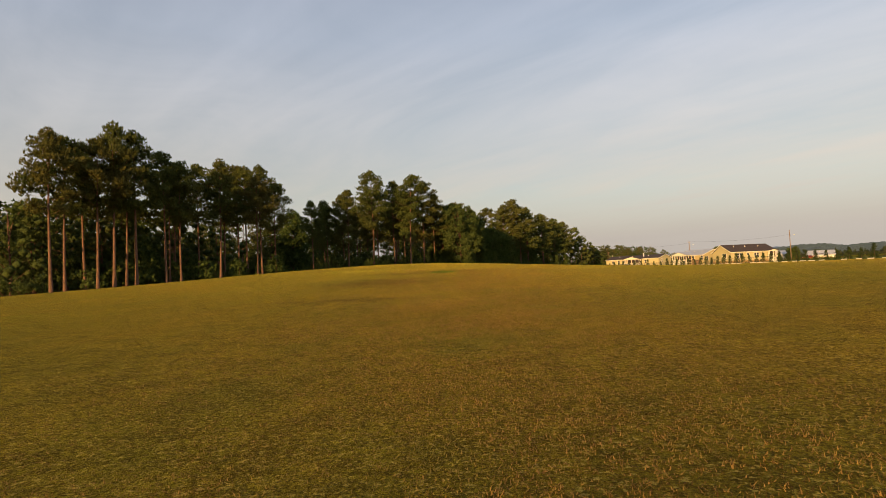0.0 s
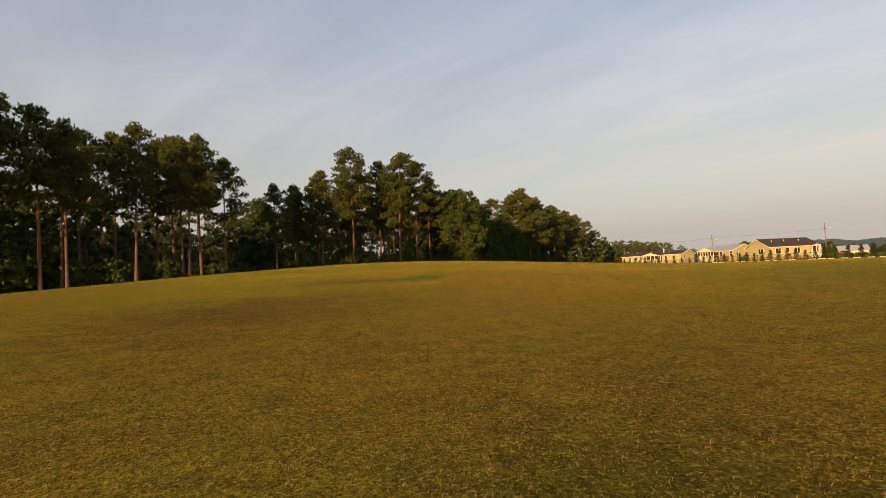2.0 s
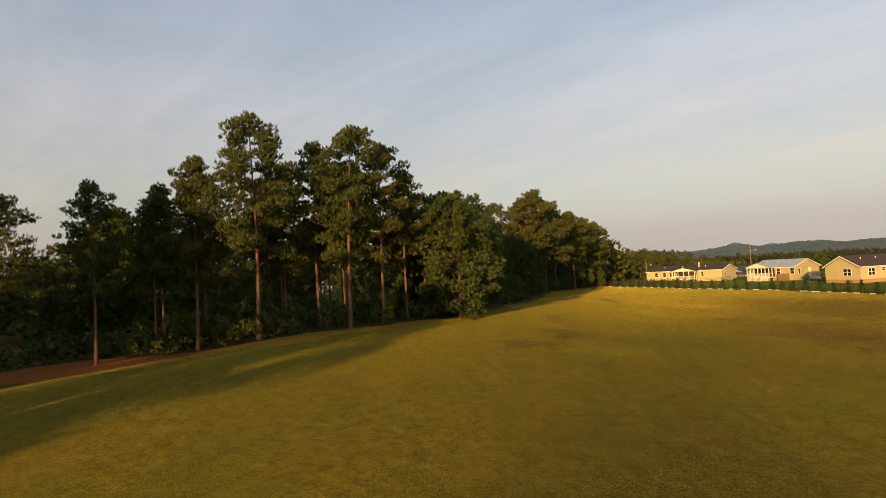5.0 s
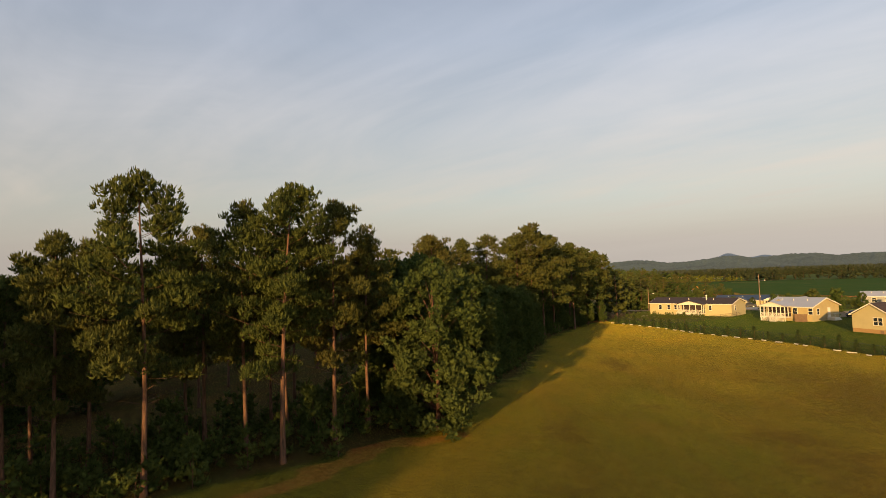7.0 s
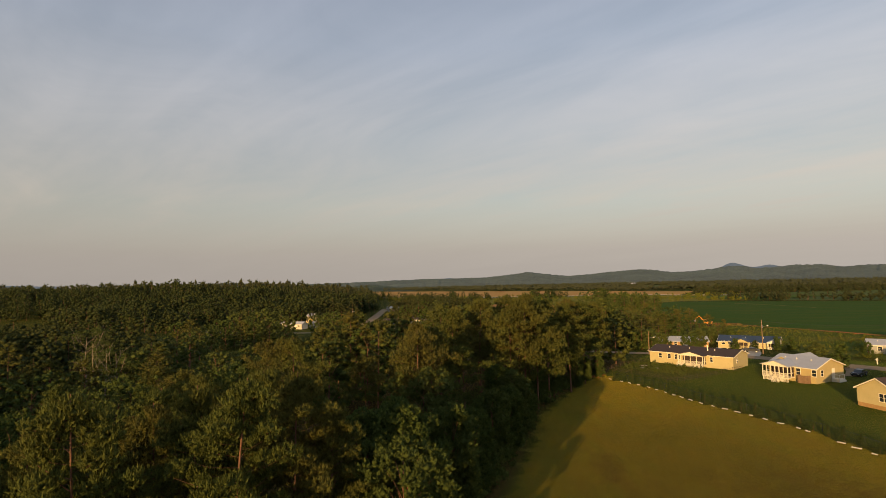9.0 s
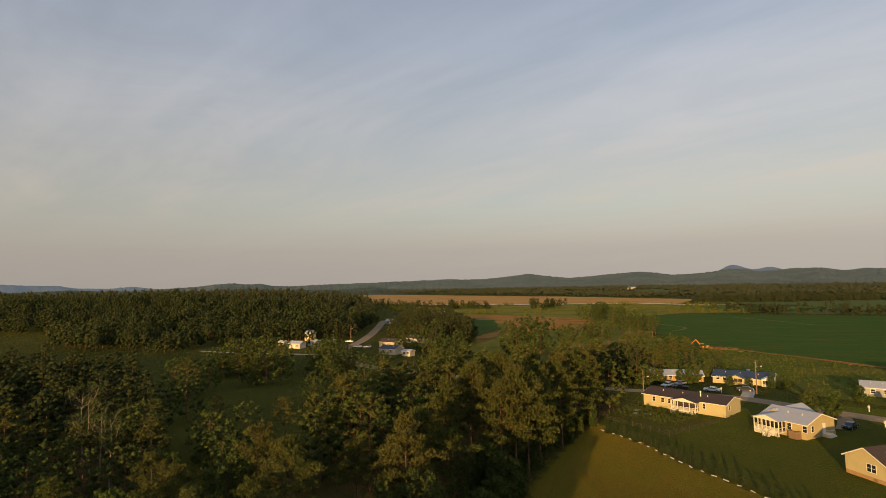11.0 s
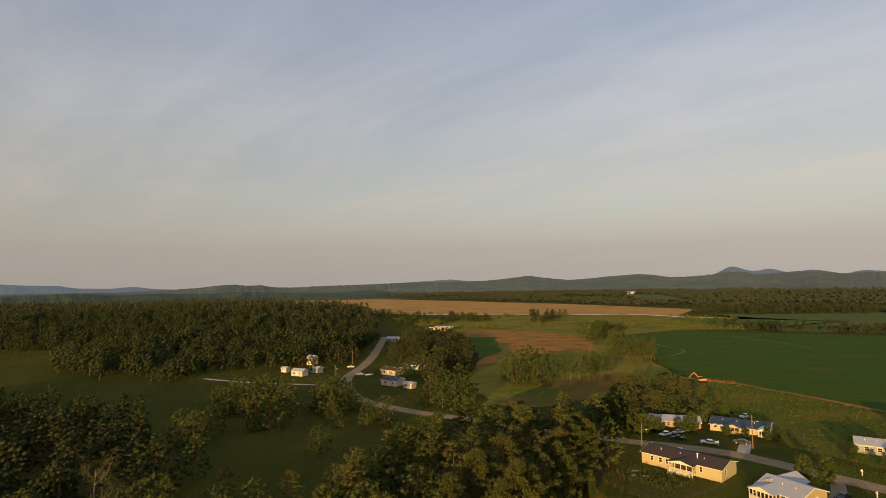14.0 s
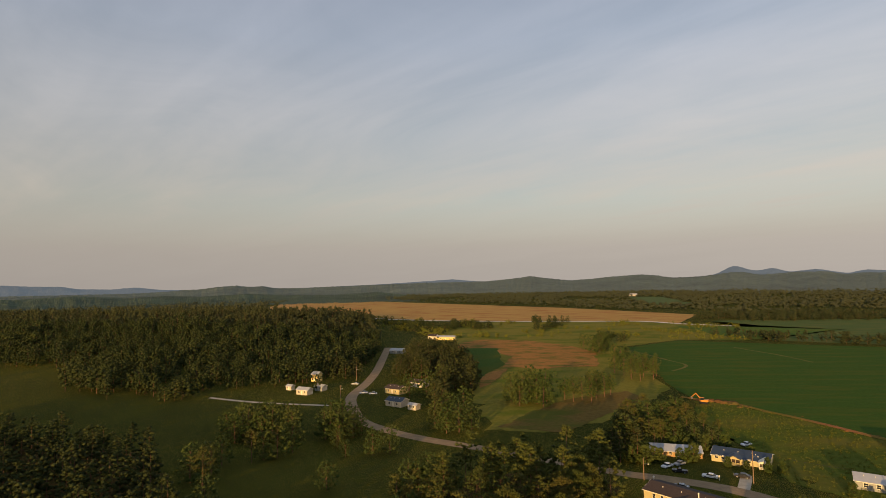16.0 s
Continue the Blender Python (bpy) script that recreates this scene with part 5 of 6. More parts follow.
def porch(root, x0, x1, depth, floor, height, roof, rise=0.8, rail=0.9, posts=5, trim=None, steps_at=None, screen=True):
    """A roofed porch before the front wall: deck, posts, rails, balusters, gable and steps."""
    trim = trim or WHITE
    pr = part("porch", boxes((x0, -depth, floor - 0.18, x1, -0.004, floor), (x0 + 0.05, -depth + 0.05, 0, x0 + 0.2, -depth + 0.2, floor - 0.18), (x1 - 0.2, -depth + 0.05, 0, x1 - 0.05, -depth + 0.2, floor - 0.18)), trim, root, "raised porch deck")
    part("lattice", boxes(*[(x0 + 0.2 + k * 0.24, -depth + 0.06, 0.02, x0 + 0.34 + k * 0.24, -depth + 0.09, floor - 0.18) for k in range(int((x1 - x0 - 0.4) / 0.24))]), trim, pr)
    top = floor + height
    for k in range(posts):
        xx = x0 + 0.07 + (x1 - x0 - 0.14) * k / (posts - 1)
        part("post", boxes((xx - 0.07, -depth + 0.02, floor, xx + 0.07, -depth + 0.16, top)), trim, pr)
    for yy in (-depth * 0.5,):
        for xx in (x0, x1 - 0.14):
            part("post", boxes((xx, yy - 0.07, floor, xx + 0.14, yy + 0.07, top)), trim, pr)
    bars = [(x0, -depth + 0.05, floor + rail - 0.06, x1, -depth + 0.13, floor + rail), (x0, -depth + 0.06, floor + 0.1, x1, -depth + 0.12, floor + 0.16),
            (x0 + 0.02, -depth + 0.14, floor + rail - 0.06, x0 + 0.1, 0, floor + rail), (x1 - 0.1, -depth + 0.14, floor + rail - 0.06, x1 - 0.02, 0, floor + rail)]
    n = int((x1 - x0) / 0.16)
    bars += [(x0 + 0.1 + 0.16 * k, -depth + 0.07, floor + 0.16, x0 + 0.16 + 0.16 * k, -depth + 0.11, floor + rail - 0.06) for k in range(n)]
    part("railing", boxes(*bars), trim, pr)
    part("beam", boxes((x0 - 0.05, -depth, top, x1 + 0.05, -depth + 0.18, top + 0.2), (x0 - 0.05, -depth + 0.18, top, x0 + 0.13, 0, top + 0.2), (x1 - 0.13, -depth + 0.18, top, x1 + 0.05, 0, top + 0.2)), trim, pr)
    if screen:
        # dark panel before the wall, holding the porch's shade in its colour
        part("backing", boxes((x0 + 0.2, -0.1, floor + 0.02, x1 - 0.2, -0.08, top - 0.05)), DARK, pr, "dark panel inside the porch, coloured as shade")
    mid = (x0 + x1) / 2
    bm = bmesh.new()
    prism(bm, [(x0, top + 0.2), (x1, top + 0.2), (mid, top + 0.2 + rise)], -depth, -depth + 0.1)
    part("gable", bm, trim, pr)
    for sgn in (0, 1):
        bm = bmesh.new()
        e = x0 - 0.3 if not sgn else x1 + 0.3
        za = top + 0.2 - 0.3 * rise / (mid - x0)
        prism(bm, [(e, za), (mid, top + 0.2 + rise), (mid, top + 0.32 + rise), (e, za + 0.12)], -depth - 0.3, 3.0)
        bmesh.ops.recalc_face_normals(bm, faces=bm.faces[:])
        part("porch_roof", bm, roof, pr)
    if steps_at is not None:
        bm = bmesh.new()
        n = max(2, round(floor / 0.18))
        for k in range(n):
            zt = floor - 0.18 * (k + 1)
            box(bm, steps_at - 0.65, -depth - 0.28 * (k + 1), max(0, zt - 0.05), steps_at + 0.65, -depth - 0.28 * k, max(0.05, zt))
        st = part("steps", bm, trim, pr, "white painted steps")
        for sx in (-0.7, 0.64):
            rb = bmesh.new()
            tube(rb, (steps_at + sx + 0.03, -depth, floor + 0.85), (steps_at + sx + 0.03, -depth - 0.28 * n, 0.9), 0.045, 0.045, 6)
            tube(rb, (steps_at + sx + 0.03, -depth, floor + 0.25), (steps_at + sx + 0.03, -depth - 0.28 * n, 0.3), 0.035, 0.035, 6)
            for k in range(n + 1):
                tube(rb, (steps_at + sx + 0.03, -depth - 0.28 * k, floor - 0.18 * k - 0.1), (steps_at + sx + 0.03, -depth - 0.28 * k, floor + 0.85 - 0.14 * k), 0.03, 0.03, 4)
            part("handrail", rb, trim, st)
    return pr


# cream home with the brown roof
h = house("mobile_home", 53, 246, -42, 21.3, 9.6, CREAM, BROWN, "long cream mobile home with a dark brown shingle roof", 2.4, 0.7, 1.25)
porch(h, 8.8, 15.0, 2.3, 0.75, 2.15, BROWN, 0.8, posts=5, steps_at=9.6)
for u, w in ((3.0, 0.8), (5.4, 0.8), (7.2, 0.6), (8.1, 0.6), (16.2, 0.6)):
    window_part(h, u, 1.5, w, 1.15, "front", 21.3, 9.6)
window_part(h, 2.4, 1.5, 0.8, 1.15, "right", 21.3, 9.6)
window_part(h, 4.0, 1.5, 0.8, 1.15, "left", 21.3, 9.6)
door_part(h, 11.0, 0.76, "front", 21.3, 9.6)
bm = bmesh.new()
tube(bm, (14.3, 2.6, 3.3), (14.3, 2.6, 5.1), 0.16, 0.16, 8)
tube(bm, (14.3, 2.6, 5.1), (14.3, 2.6, 5.25), 0.24, 0.2, 8)
part("chimney_pipe", bm, WHITE, h, "white chimney pipe")

# tan home with the grey roof
h = house("mobile_home", 72.3, 221.7, -57, 10.0, 10.4, TANW, METAL, "tan mobile home with a pale grey metal roof", 2.5, 0.7, 1.7)
porch(h, 0.2, 5.8, 2.6, 1.0, 2.2, METAL, 0.9, posts=7, steps_at=3.9)
for u in (6.5, 9.7):
    window_part(h, u, 1.6, 0.85, 1.3, "front", 10.0, 10.4)
window_part(h, 2.2, 1.5, 0.8, 1.2, "right", 10.0, 10.4)
door_part(h, 6.4, 0.72, "right", 10.0, 10.4)
part("side_landing", boxes((10.02, 5.6, 0, 11.6, 7.6, 0.7), (10.1, 5.6, 0.7, 10.18, 5.68, 1.6), (11.52, 5.6, 0.7, 11.6, 5.68, 1.6), (11.52, 7.52, 0.7, 11.6, 7.6, 1.6), (10.02, 5.6, 1.55, 11.6, 5.68, 1.63), (11.52, 5.68, 1.55, 11.6, 7.52, 1.63), (10.4, 7.6, 0, 11.6, 7.9, 0.5), (10.4, 7.9, 0, 11.6, 8.2, 0.3)), WHITE, h, "white side landing with rails")
part("screen_fence", boxes(*[(7.0 + 0.16 * k, -1.3, 0.05, 7.13 + 0.16 * k, -1.25, 1.7) for k in range(12)], (7.0, -1.24, 1.3, 9.0, -1.2, 1.4), (7.0, -1.24, 0.4, 9.0, -1.2, 0.5), (7.0, -1.2, 0.05, 7.05, 0, 1.7), (8.9, -1.2, 0.05, 8.95, 0, 1.7)), WOODM, h, "tan board screen against the wall")
wing = bmesh.new()
prism(wing, [(-1.2, 0.4), (4.4, 0.4), (4.4, 3.1), (1.6, 4.6), (-1.2, 3.1)], 2.6, 13.2)
part("wing", wing, TANW, h, "tan rear wing")
for sgn in (0, 1):
    bm = bmesh.new()
    e = -1.6 if not sgn else 4.8
    prism(bm, [(e, 2.95), (1.6, 4.64), (1.6, 4.78), (e, 3.09)], 2.3, 13.5)
    bmesh.ops.recalc_face_normals(bm, faces=bm.faces[:])
    part("wing_roof", bm, METAL, h)

# cream home nearest the field
h = house("mobile_home", 76.6, 187.6, 20, 14.8, 7.1, CREAM, BROWN, "cream sided home with a brown roof on tan block", 2.5, 0.75, 1.95, BRICK)
window_part(h, 4.6, 1.5, 1.5, 1.25, "left", 14.8, 7.1, 4)
for u in (2.7, 8.4):
    window_part(h, u, 1.5, 1.5, 1.25, "front", 14.8, 7.1, 4)
window_part(h, 5.6, 2.2, 0.7, 0.6, "front", 14.8, 7.1)
porch(h, 12.0, 14.7, 0.9, 0.75, 2.3, BROWN, 0.3, posts=3, screen=True)
part("crawl_door", boxes((-0.03, 1.6, 0.08, 0.0, 2.2, 0.6)), WOODM, h)

# homes across the street
h = house("mobile_home", 66.5, 290, -10, 17, 9, BRICK, METAL, "low home with a long pale grey metal roof", 1.9, 0.15, 1.3)
for u in (3.0, 6.5, 12.0):
    window_part(h, u, 0.9, 1.0, 1.0, "front", 17, 9)
door_part(h, 9.0, 0.16, "front", 17, 9)
h = house("mobile_home", 85.5, 285, -30, 17.5, 11, CREAM, BLUE, "cream home with a dark blue metal roof", 2.1, 0.2, 1.5)
porch(h, 5.2, 9.2, 2.2, 0.4, 2.0, BLUE, 0.9, posts=4, screen=True, trim=CREAM)
porch(h, 14.6, 17.4, 2.4, 0.4, 2.0, WHITE, 0.6, posts=4, screen=True)
for u in (1.6, 3.6, 11.5):
    window_part(h, u, 1.3, 1.0, 1.1, "front", 17.5, 11)
h = house("mobile_home", 116, 258, -28, 11, 8.0, GREYW, METAL, "grey home with a pale metal roof beyond the street", 2.3, 0.3, 1.3)
for u in (2.5, 5.5, 8.5):
    window_part(h, u, 1.1, 1.0, 1.1, "front", 11, 8.0)
window_part(h, 4, 1.1, 0.9, 1.1, "left", 11, 8.0)
h = house("barn", 150, 292, -20, 10, 8, WHITE, METAL, "white gabled building beyond the weeds", 2.8, 0.3, 2.0)
door_part(h, 5, 0.32, "front", 10, 8)

strip("dirt_bank", [(108, 388), (118, 379), (128, 373), (137, 357), (144, 346), (153, 329), (162, 312), (190, 280), (230, 238)], 3.4, field_mat("red_bank", (0.22, 0.10, 0.035), (0.40, 0.17, 0.06), (1, 1, 1), (0.14, 0.13, 0.02)), 0.5, "low bank of bare red earth along the crop", "bank")

# heaps of earth pushed up along the bank
hr = np.random.default_rng(29)
bank = [(117, 380), (128, 373), (137, 357), (144, 346), (153, 329), (162, 312), (190, 280)]
hs = np.concatenate([hr.normal(0.14, 0.07, 44).clip(0, 0.4), hr.normal(0.42, 0.05, 16), hr.normal(0.75, 0.07, 20)])
hx = np.interp(hs, np.linspace(0, 1, 7), [p[0] for p in bank]) + hr.normal(0, 1.6, 80)
hy = np.interp(hs, np.linspace(0, 1, 7), [p[1] for p in bank]) + hr.normal(0, 1.6, 80)
v, f = masses(hr, np.stack([hx, hy, land(hx, hy) + 0.1], 1), hr.uniform(0.3, 1.0, 80) ** 1.5 * np.where(hs < 0.3, 2.6, 1.3), 0.5, ICO1)
tagged(new("earth_heaps", mesh_np("earth_heaps", v, f, field_mat("heaped_earth", (0.10, 0.050, 0.022), (0.24, 0.105, 0.04), (1, 1, 1), (0.10, 0.085, 0.026)), True)), "heaps of red earth and brush along the bank", "earth heaps", kind="stuff")

# homes along the bend of the road
FARMS = [("mobile_home", -105, 391, -20, 8, 5.0, WHITE, METAL, "small white house by the meadow", 2.6, 1.2), ("shed", -116, 403, -20, 4.0, 3.0, WHITE, METAL, "small white shed beside the meadow", 2.2, 0.8), ("house", -110, 430, -20, 5.0, 5.0, YELLOW, METAL, "tall yellow house beside the trees", 4.6, 1.4),
         ("shed", -98, 402, -25, 6.0, 4.5, GREYW, METAL, "weathered grey shed behind the white house", 2.4, 1.0), ("house", -54, 396, -30, 11, 8, CREAM, BROWN, "cream house with a brown roof by the road", 2.7, 1.6), ("house", -42, 414, -25, 9, 7, WHITE, BROWN, "white house with a brown roof behind another", 2.6, 1.5),
         ("house", -47, 365, -28, 10, 7, WHITE, BLUE, "white house with a dark blue roof by the road", 2.6, 1.5), ("shed", -34, 357, -28, 5, 4, WHITE, METAL, "white carport shed beside the road", 2.2, 0.7), ("farm_shed", -56, 662, -8, 20, 8, YELLOW, METAL, "long yellow farm shed across the fields", 3.0, 1.2), ("house", -66, 672, -8, 9, 8, WHITE, BROWN, "white house beside the farm shed", 2.8, 1.8),
         ("house", 402, 1800, 0, 22, 14, WHITE, METAL, "far white farmhouse under the hills", 5, 3), ("house", -85, 560, -10, 12, 8, GREYW, METAL, "grey roofed house among the trees", 2.6, 1.4)]
OLDWHITE = plain("weathered_white_siding", (0.5, 0.44, 0.33), 0.8, vary=0.2, scale=0.8)
for nm, x, y, a, L, W, wm, rm, lab, ev, rs in FARMS:
    wm = OLDWHITE if wm is WHITE else wm
    h = house(nm, x, y, a, L, W, wm, rm, lab, ev, 0.3, rs)
    window_part(h, L * 0.25, 1.2, min(1.0, L * 0.2), 1.1, "front", L, W)
    if L > 4.5:
        window_part(h, L * 0.75, 1.2, 0.9, 1.1, "front", L, W)
    door_part(h, L * 0.5, 0.32, "front", L, W)


# ---- vehicles ----
TYRE = plain("tyre_rubber", (0.02, 0.02, 0.02), 0.9)
LAMP = plain("lamp_glass", (0.6, 0.58, 0.55), 0.2)


def car(x, y, turn, paint, label, cat="car", pickup=False):
    """A parked car: shaped body, cabin with glass, wheels with rims, lamps and bumpers."""
    root = tagged(new(cat.replace(" ", "_")), label, cat)
    root.matrix_basis = pose(x, y, float(land(x, y)) + 0.02, 0, 0, turn)
    bm = bmesh.new()
    low = [(-2.3, 0.35), (-2.35, 0.65), (-2.2, 0.85), (-0.9, 0.95), (2.15, 0.98 if pickup else 0.96), (2.3, 0.7), (2.28, 0.35)]
    prism(bm, low, -0.88, 0.88)
    bmesh.ops.recalc_face_normals(bm, faces=bm.faces[:])
    bmesh.ops.bevel(bm, geom=bm.edges[:], offset=0.06, segments=2, affect="EDGES")
    part("body", bm, paint, root)
    bm = bmesh.new()
    cab = [(-1.0, 0.92), (-0.45, 1.42), (0.35, 1.45), (0.6, 0.94)] if pickup else [(-1.1, 0.92), (-0.4, 1.40), (0.95, 1.43), (1.75, 0.94)]
    prism(bm, cab, -0.74, 0.74)
    bmesh.ops.recalc_face_normals(bm, faces=bm.faces[:])
    bmesh.ops.bevel(bm, geom=bm.edges[:], offset=0.05, segments=2, affect="EDGES")
    g = part("cabin_glass", bm, GLASS, root, "dark glass cabin")
    bm = bmesh.new()
    prism(bm, [(cab[1][0] + 0.02, cab[1][1] - 0.03), (cab[1][0], cab[1][1] + 0.02), (cab[2][0], cab[2][1] + 0.02), (cab[2][0] + 0.02, cab[2][1] - 0.03)], -0.70, 0.70)
    bmesh.ops.recalc_face_normals(bm, faces=bm.faces[:])
    part("cabin_roof", bm, paint, root)
    for wx_ in (-1.4, 1.4):
        for wy_ in (-0.82, 0.82):
            bm = bmesh.new()
            tube(bm, (wx_, wy_ - 0.1, 0.33), (wx_, wy_ + 0.1, 0.33), 0.33, 0.33, 14)
            w = part("wheel", bm, TYRE, root)
            bm = bmesh.new()
            sg = 1 if wy_ > 0 else -1
            tube(bm, (wx_, wy_ + sg * 0.09, 0.33), (wx_, wy_ + sg * 0.115, 0.33), 0.2, 0.19, 10)
            part("rim", bm, STEEL, w)
    for xx in (-2.36, 2.27):
        for yy in (-0.72, 0.5):
            part("headlight" if xx < 0 else "tail_light", boxes((xx, yy, 0.62, xx + 0.06, yy + 0.24, 0.76)), LAMP, root)
    return root


WPAINT = plain("white_car_paint", (0.75, 0.75, 0.73), 0.25, vary=0.03)
DPAINT = plain("dark_car_paint", (0.03, 0.03, 0.035), 0.25, vary=0.1)
SPAINT = plain("silver_car_paint", (0.35, 0.36, 0.38), 0.3, 0.4, vary=0.05)
RPAINT = plain("red_car_paint", (0.45, 0.03, 0.02), 0.3, vary=0.05)
for x, y, a, pt, lab, c, pk in ((78, 265.5, -25, WPAINT, "white saloon car parked beside the road", "car", False), (70.5, 270.5, -20, DPAINT, "dark pickup truck parked off the road", "pickup truck", True), (68, 276, 40, WPAINT, "white car parked before the grey roofed home", "car", False), (73, 279, 35, SPAINT, "silver car parked before the grey roofed home", "car", False),
                                (66, 255.5, -25, SPAINT, "silver car parked behind the cream home", "car", False), (88, 266.5, -25, DPAINT, "dark car in a driveway", "car", False), (96, 214, 30, WPAINT, "white car on the lawn by the road", "car", False), (92, 223, 40, DPAINT, "dark car beside the tan home", "car", False), (131, 255, 20, RPAINT, "red car beyond the street", "car", False),
                                (105, 304, 30, WPAINT, "white car in the weeds behind the homes", "car", False), (-66, 394, 10, WPAINT, "white van by the bend of the road", "car", False), (-60, 392, 10, WPAINT, "white car by the bend of the road", "car", False), (-78, 420, 0, SPAINT, "silver car off the road", "car", False)):
    car(x, y, a, pt, lab, c, pk)


def excavator(x, y, turn):
    root = tagged(new("excavator"), "orange tracked excavator on bare earth", "excavator")
    root.matrix_basis = pose(x, y, float(land(x, y)) + 0.25, 0, 0, turn)
    O = plain("orange_machine_paint", (0.55, 0.22, 0.03), 0.5, vary=0.1)
    for yy in (-1.3, 0.7):
        bm = bmesh.new()
        prism(bm, [(-1.9, 0.3), (-1.6, 0), (1.6, 0), (1.9, 0.3), (1.7, 0.8), (-1.7, 0.8)], yy, yy + 0.6)
        bmesh.ops.recalc_face_normals(bm, faces=bm.faces[:])
        part("track", bm, TYRE, root)
    part("turntable", boxes((-0.7, -0.7, 0.8, 0.7, 0.7, 1.05)), TYRE, root)
    bm = bmesh.new()
    prism(bm, [(-2.2, 1.05), (1.3, 1.05), (1.3, 1.7), (-0.4, 1.9), (-2.2, 2.1)], -1.25, 1.25)
    bmesh.ops.recalc_face_normals(bm, faces=bm.faces[:])
    part("engine_housing", bm, O, root)
    part("cab", boxes((-0.2, 0.2, 1.7, 1.35, 1.2, 3.0)), GLASS, root, "glazed operator cab")
    part("cab_roof", boxes((-0.3, 0.12, 3.0, 1.45, 1.28, 3.12)), O, root)
    for a, b, r, nm in (((1.1, -0.3, 1.5), (3.6, -0.3, 4.6), 0.28, "boom"), ((3.6, -0.3, 4.6), (5.8, -0.3, 2.6), 0.22, "arm"), ((5.8, -0.3, 2.6), (5.6, -0.3, 1.5), 0.5, "bucket")):
        bm = bmesh.new()
        tube(bm, a, b, r, r * 0.7, 4)
        part(nm, bm, O if nm != "bucket" else STEEL, root)


excavator(114, 373, 150)


# ---- poles, fences, saplings ----
def pole(x, y, height, label, arm=True):
    root = tagged(new("utility_pole"), label, "utility pole")
    root.matrix_basis = pose(x, y, float(land(x, y)) - 0.05, 0, 0, 60)
    bm = bmesh.new()
    tube(bm, (0, 0, 0), (0, 0, height), 0.16, 0.10, 8)
    part("mast", bm, WOODM, root)
    if arm:
        part("crossarm", boxes((-0.9, -0.06, height - 0.9, 0.9, 0.06, height - 0.76)), WOODM, root)
        for k in (-0.8, 0, 0.8):
            bm = bmesh.new()
            tube(bm, (k, 0, height - 0.76), (k, 0, height - 0.5), 0.05, 0.04, 6)
            part("insulator", bm, WHITE, root)
        bm = bmesh.new()
        tube(bm, (0.32, 0, height - 2.4), (0.32, 0, height - 1.5), 0.2, 0.2, 10)
        part("transformer", bm, STEEL, root)
    bm = bmesh.new()
    tube(bm, (0, -0.1, height - 2.0), (0, -1.4, height - 1.7), 0.03, 0.03, 6)
    ar = part("lamp_arm", bm, STEEL, root)
    part("lamp", boxes((-0.14, -1.7, height - 1.82, 0.14, -1.3, height - 1.62)), WHITE, ar)


pole(89, 261, 10.0, "wooden utility pole with a transformer and a lamp")
pole(119, 243, 11.2, "wooden utility pole beside the road")
pole(57, 262, 7.0, "short wooden pole behind the cream home", False)
pole(-81, 434, 9.0, "wooden utility pole by the bend of the road")
pole(-74, 375, 8.5, "wooden utility pole by the meadow")
WIRE = plain("cable", (0.03, 0.03, 0.03), 0.6)


def cable(a, b, sag, h):
    bm = bmesh.new()
    pts = []
    for k in range(13):
        t = k / 12
        pts.append(Vector((a[0] + (b[0] - a[0]) * t, a[1] + (b[1] - a[1]) * t, h - sag * 4 * t * (1 - t))))
    for p, q in zip(pts, pts[1:]):
        tube(bm, p, q, 0.02, 0.02, 4)
    tagged(part("power_cable", bm, WIRE, None), "dark power cable slung between two poles", "cable")


cable((89, 261), (119, 243), 0.8, 9.2)
cable((89, 261), (57, 262), 0.9, 8.6)
LINE = [(37, 219), (43, 211), (46, 203), (49, 195), (53, 188), (57, 179), (60, 166), (62.5, 150), (64.5, 130), (66.5, 110), (68, 92)]
ln = [0.0]
for (xa_, ya_), (xb_, yb_) in zip(LINE, LINE[1:]):
    ln.append(ln[-1] + math.hypot(xb_ - xa_, yb_ - ya_))


def on_line(s, off=0.0):
    x = np.interp(s, ln, [p[0] for p in LINE])
    y = np.interp(s, ln, [p[1] for p in LINE])
    return float(x) + off * 0.92, float(y) + off * 0.38


SAP = leaf_mat("conifer_needles", (0.03, 0.05, 0.015), (0.08, 0.10, 0.03), None, 0.2)


def sapling(seed):
    r = np.random.default_rng(seed)
    vs, fs = [], []
    limb(vs, fs, [(0, 0, 0), (0.02, 0, 0.7), (0, 0.02, 1.45)], [0.025, 0.018, 0.006], 5)
    n = 70
    z = r.uniform(0.12, 1.45, n)
    a = r.uniform(0, 6.28, n)
    rr = (1.55 - z) * 0.34 * r.uniform(0.3, 1, n)
    cv, cf = tri_clumps(r, np.stack([rr * np.cos(a), rr * np.sin(a), z], 1), np.full(n, 0.12), 9, 0.15, 0.18)
    return (np.array(vs), np.array(fs)), (cv, cf)


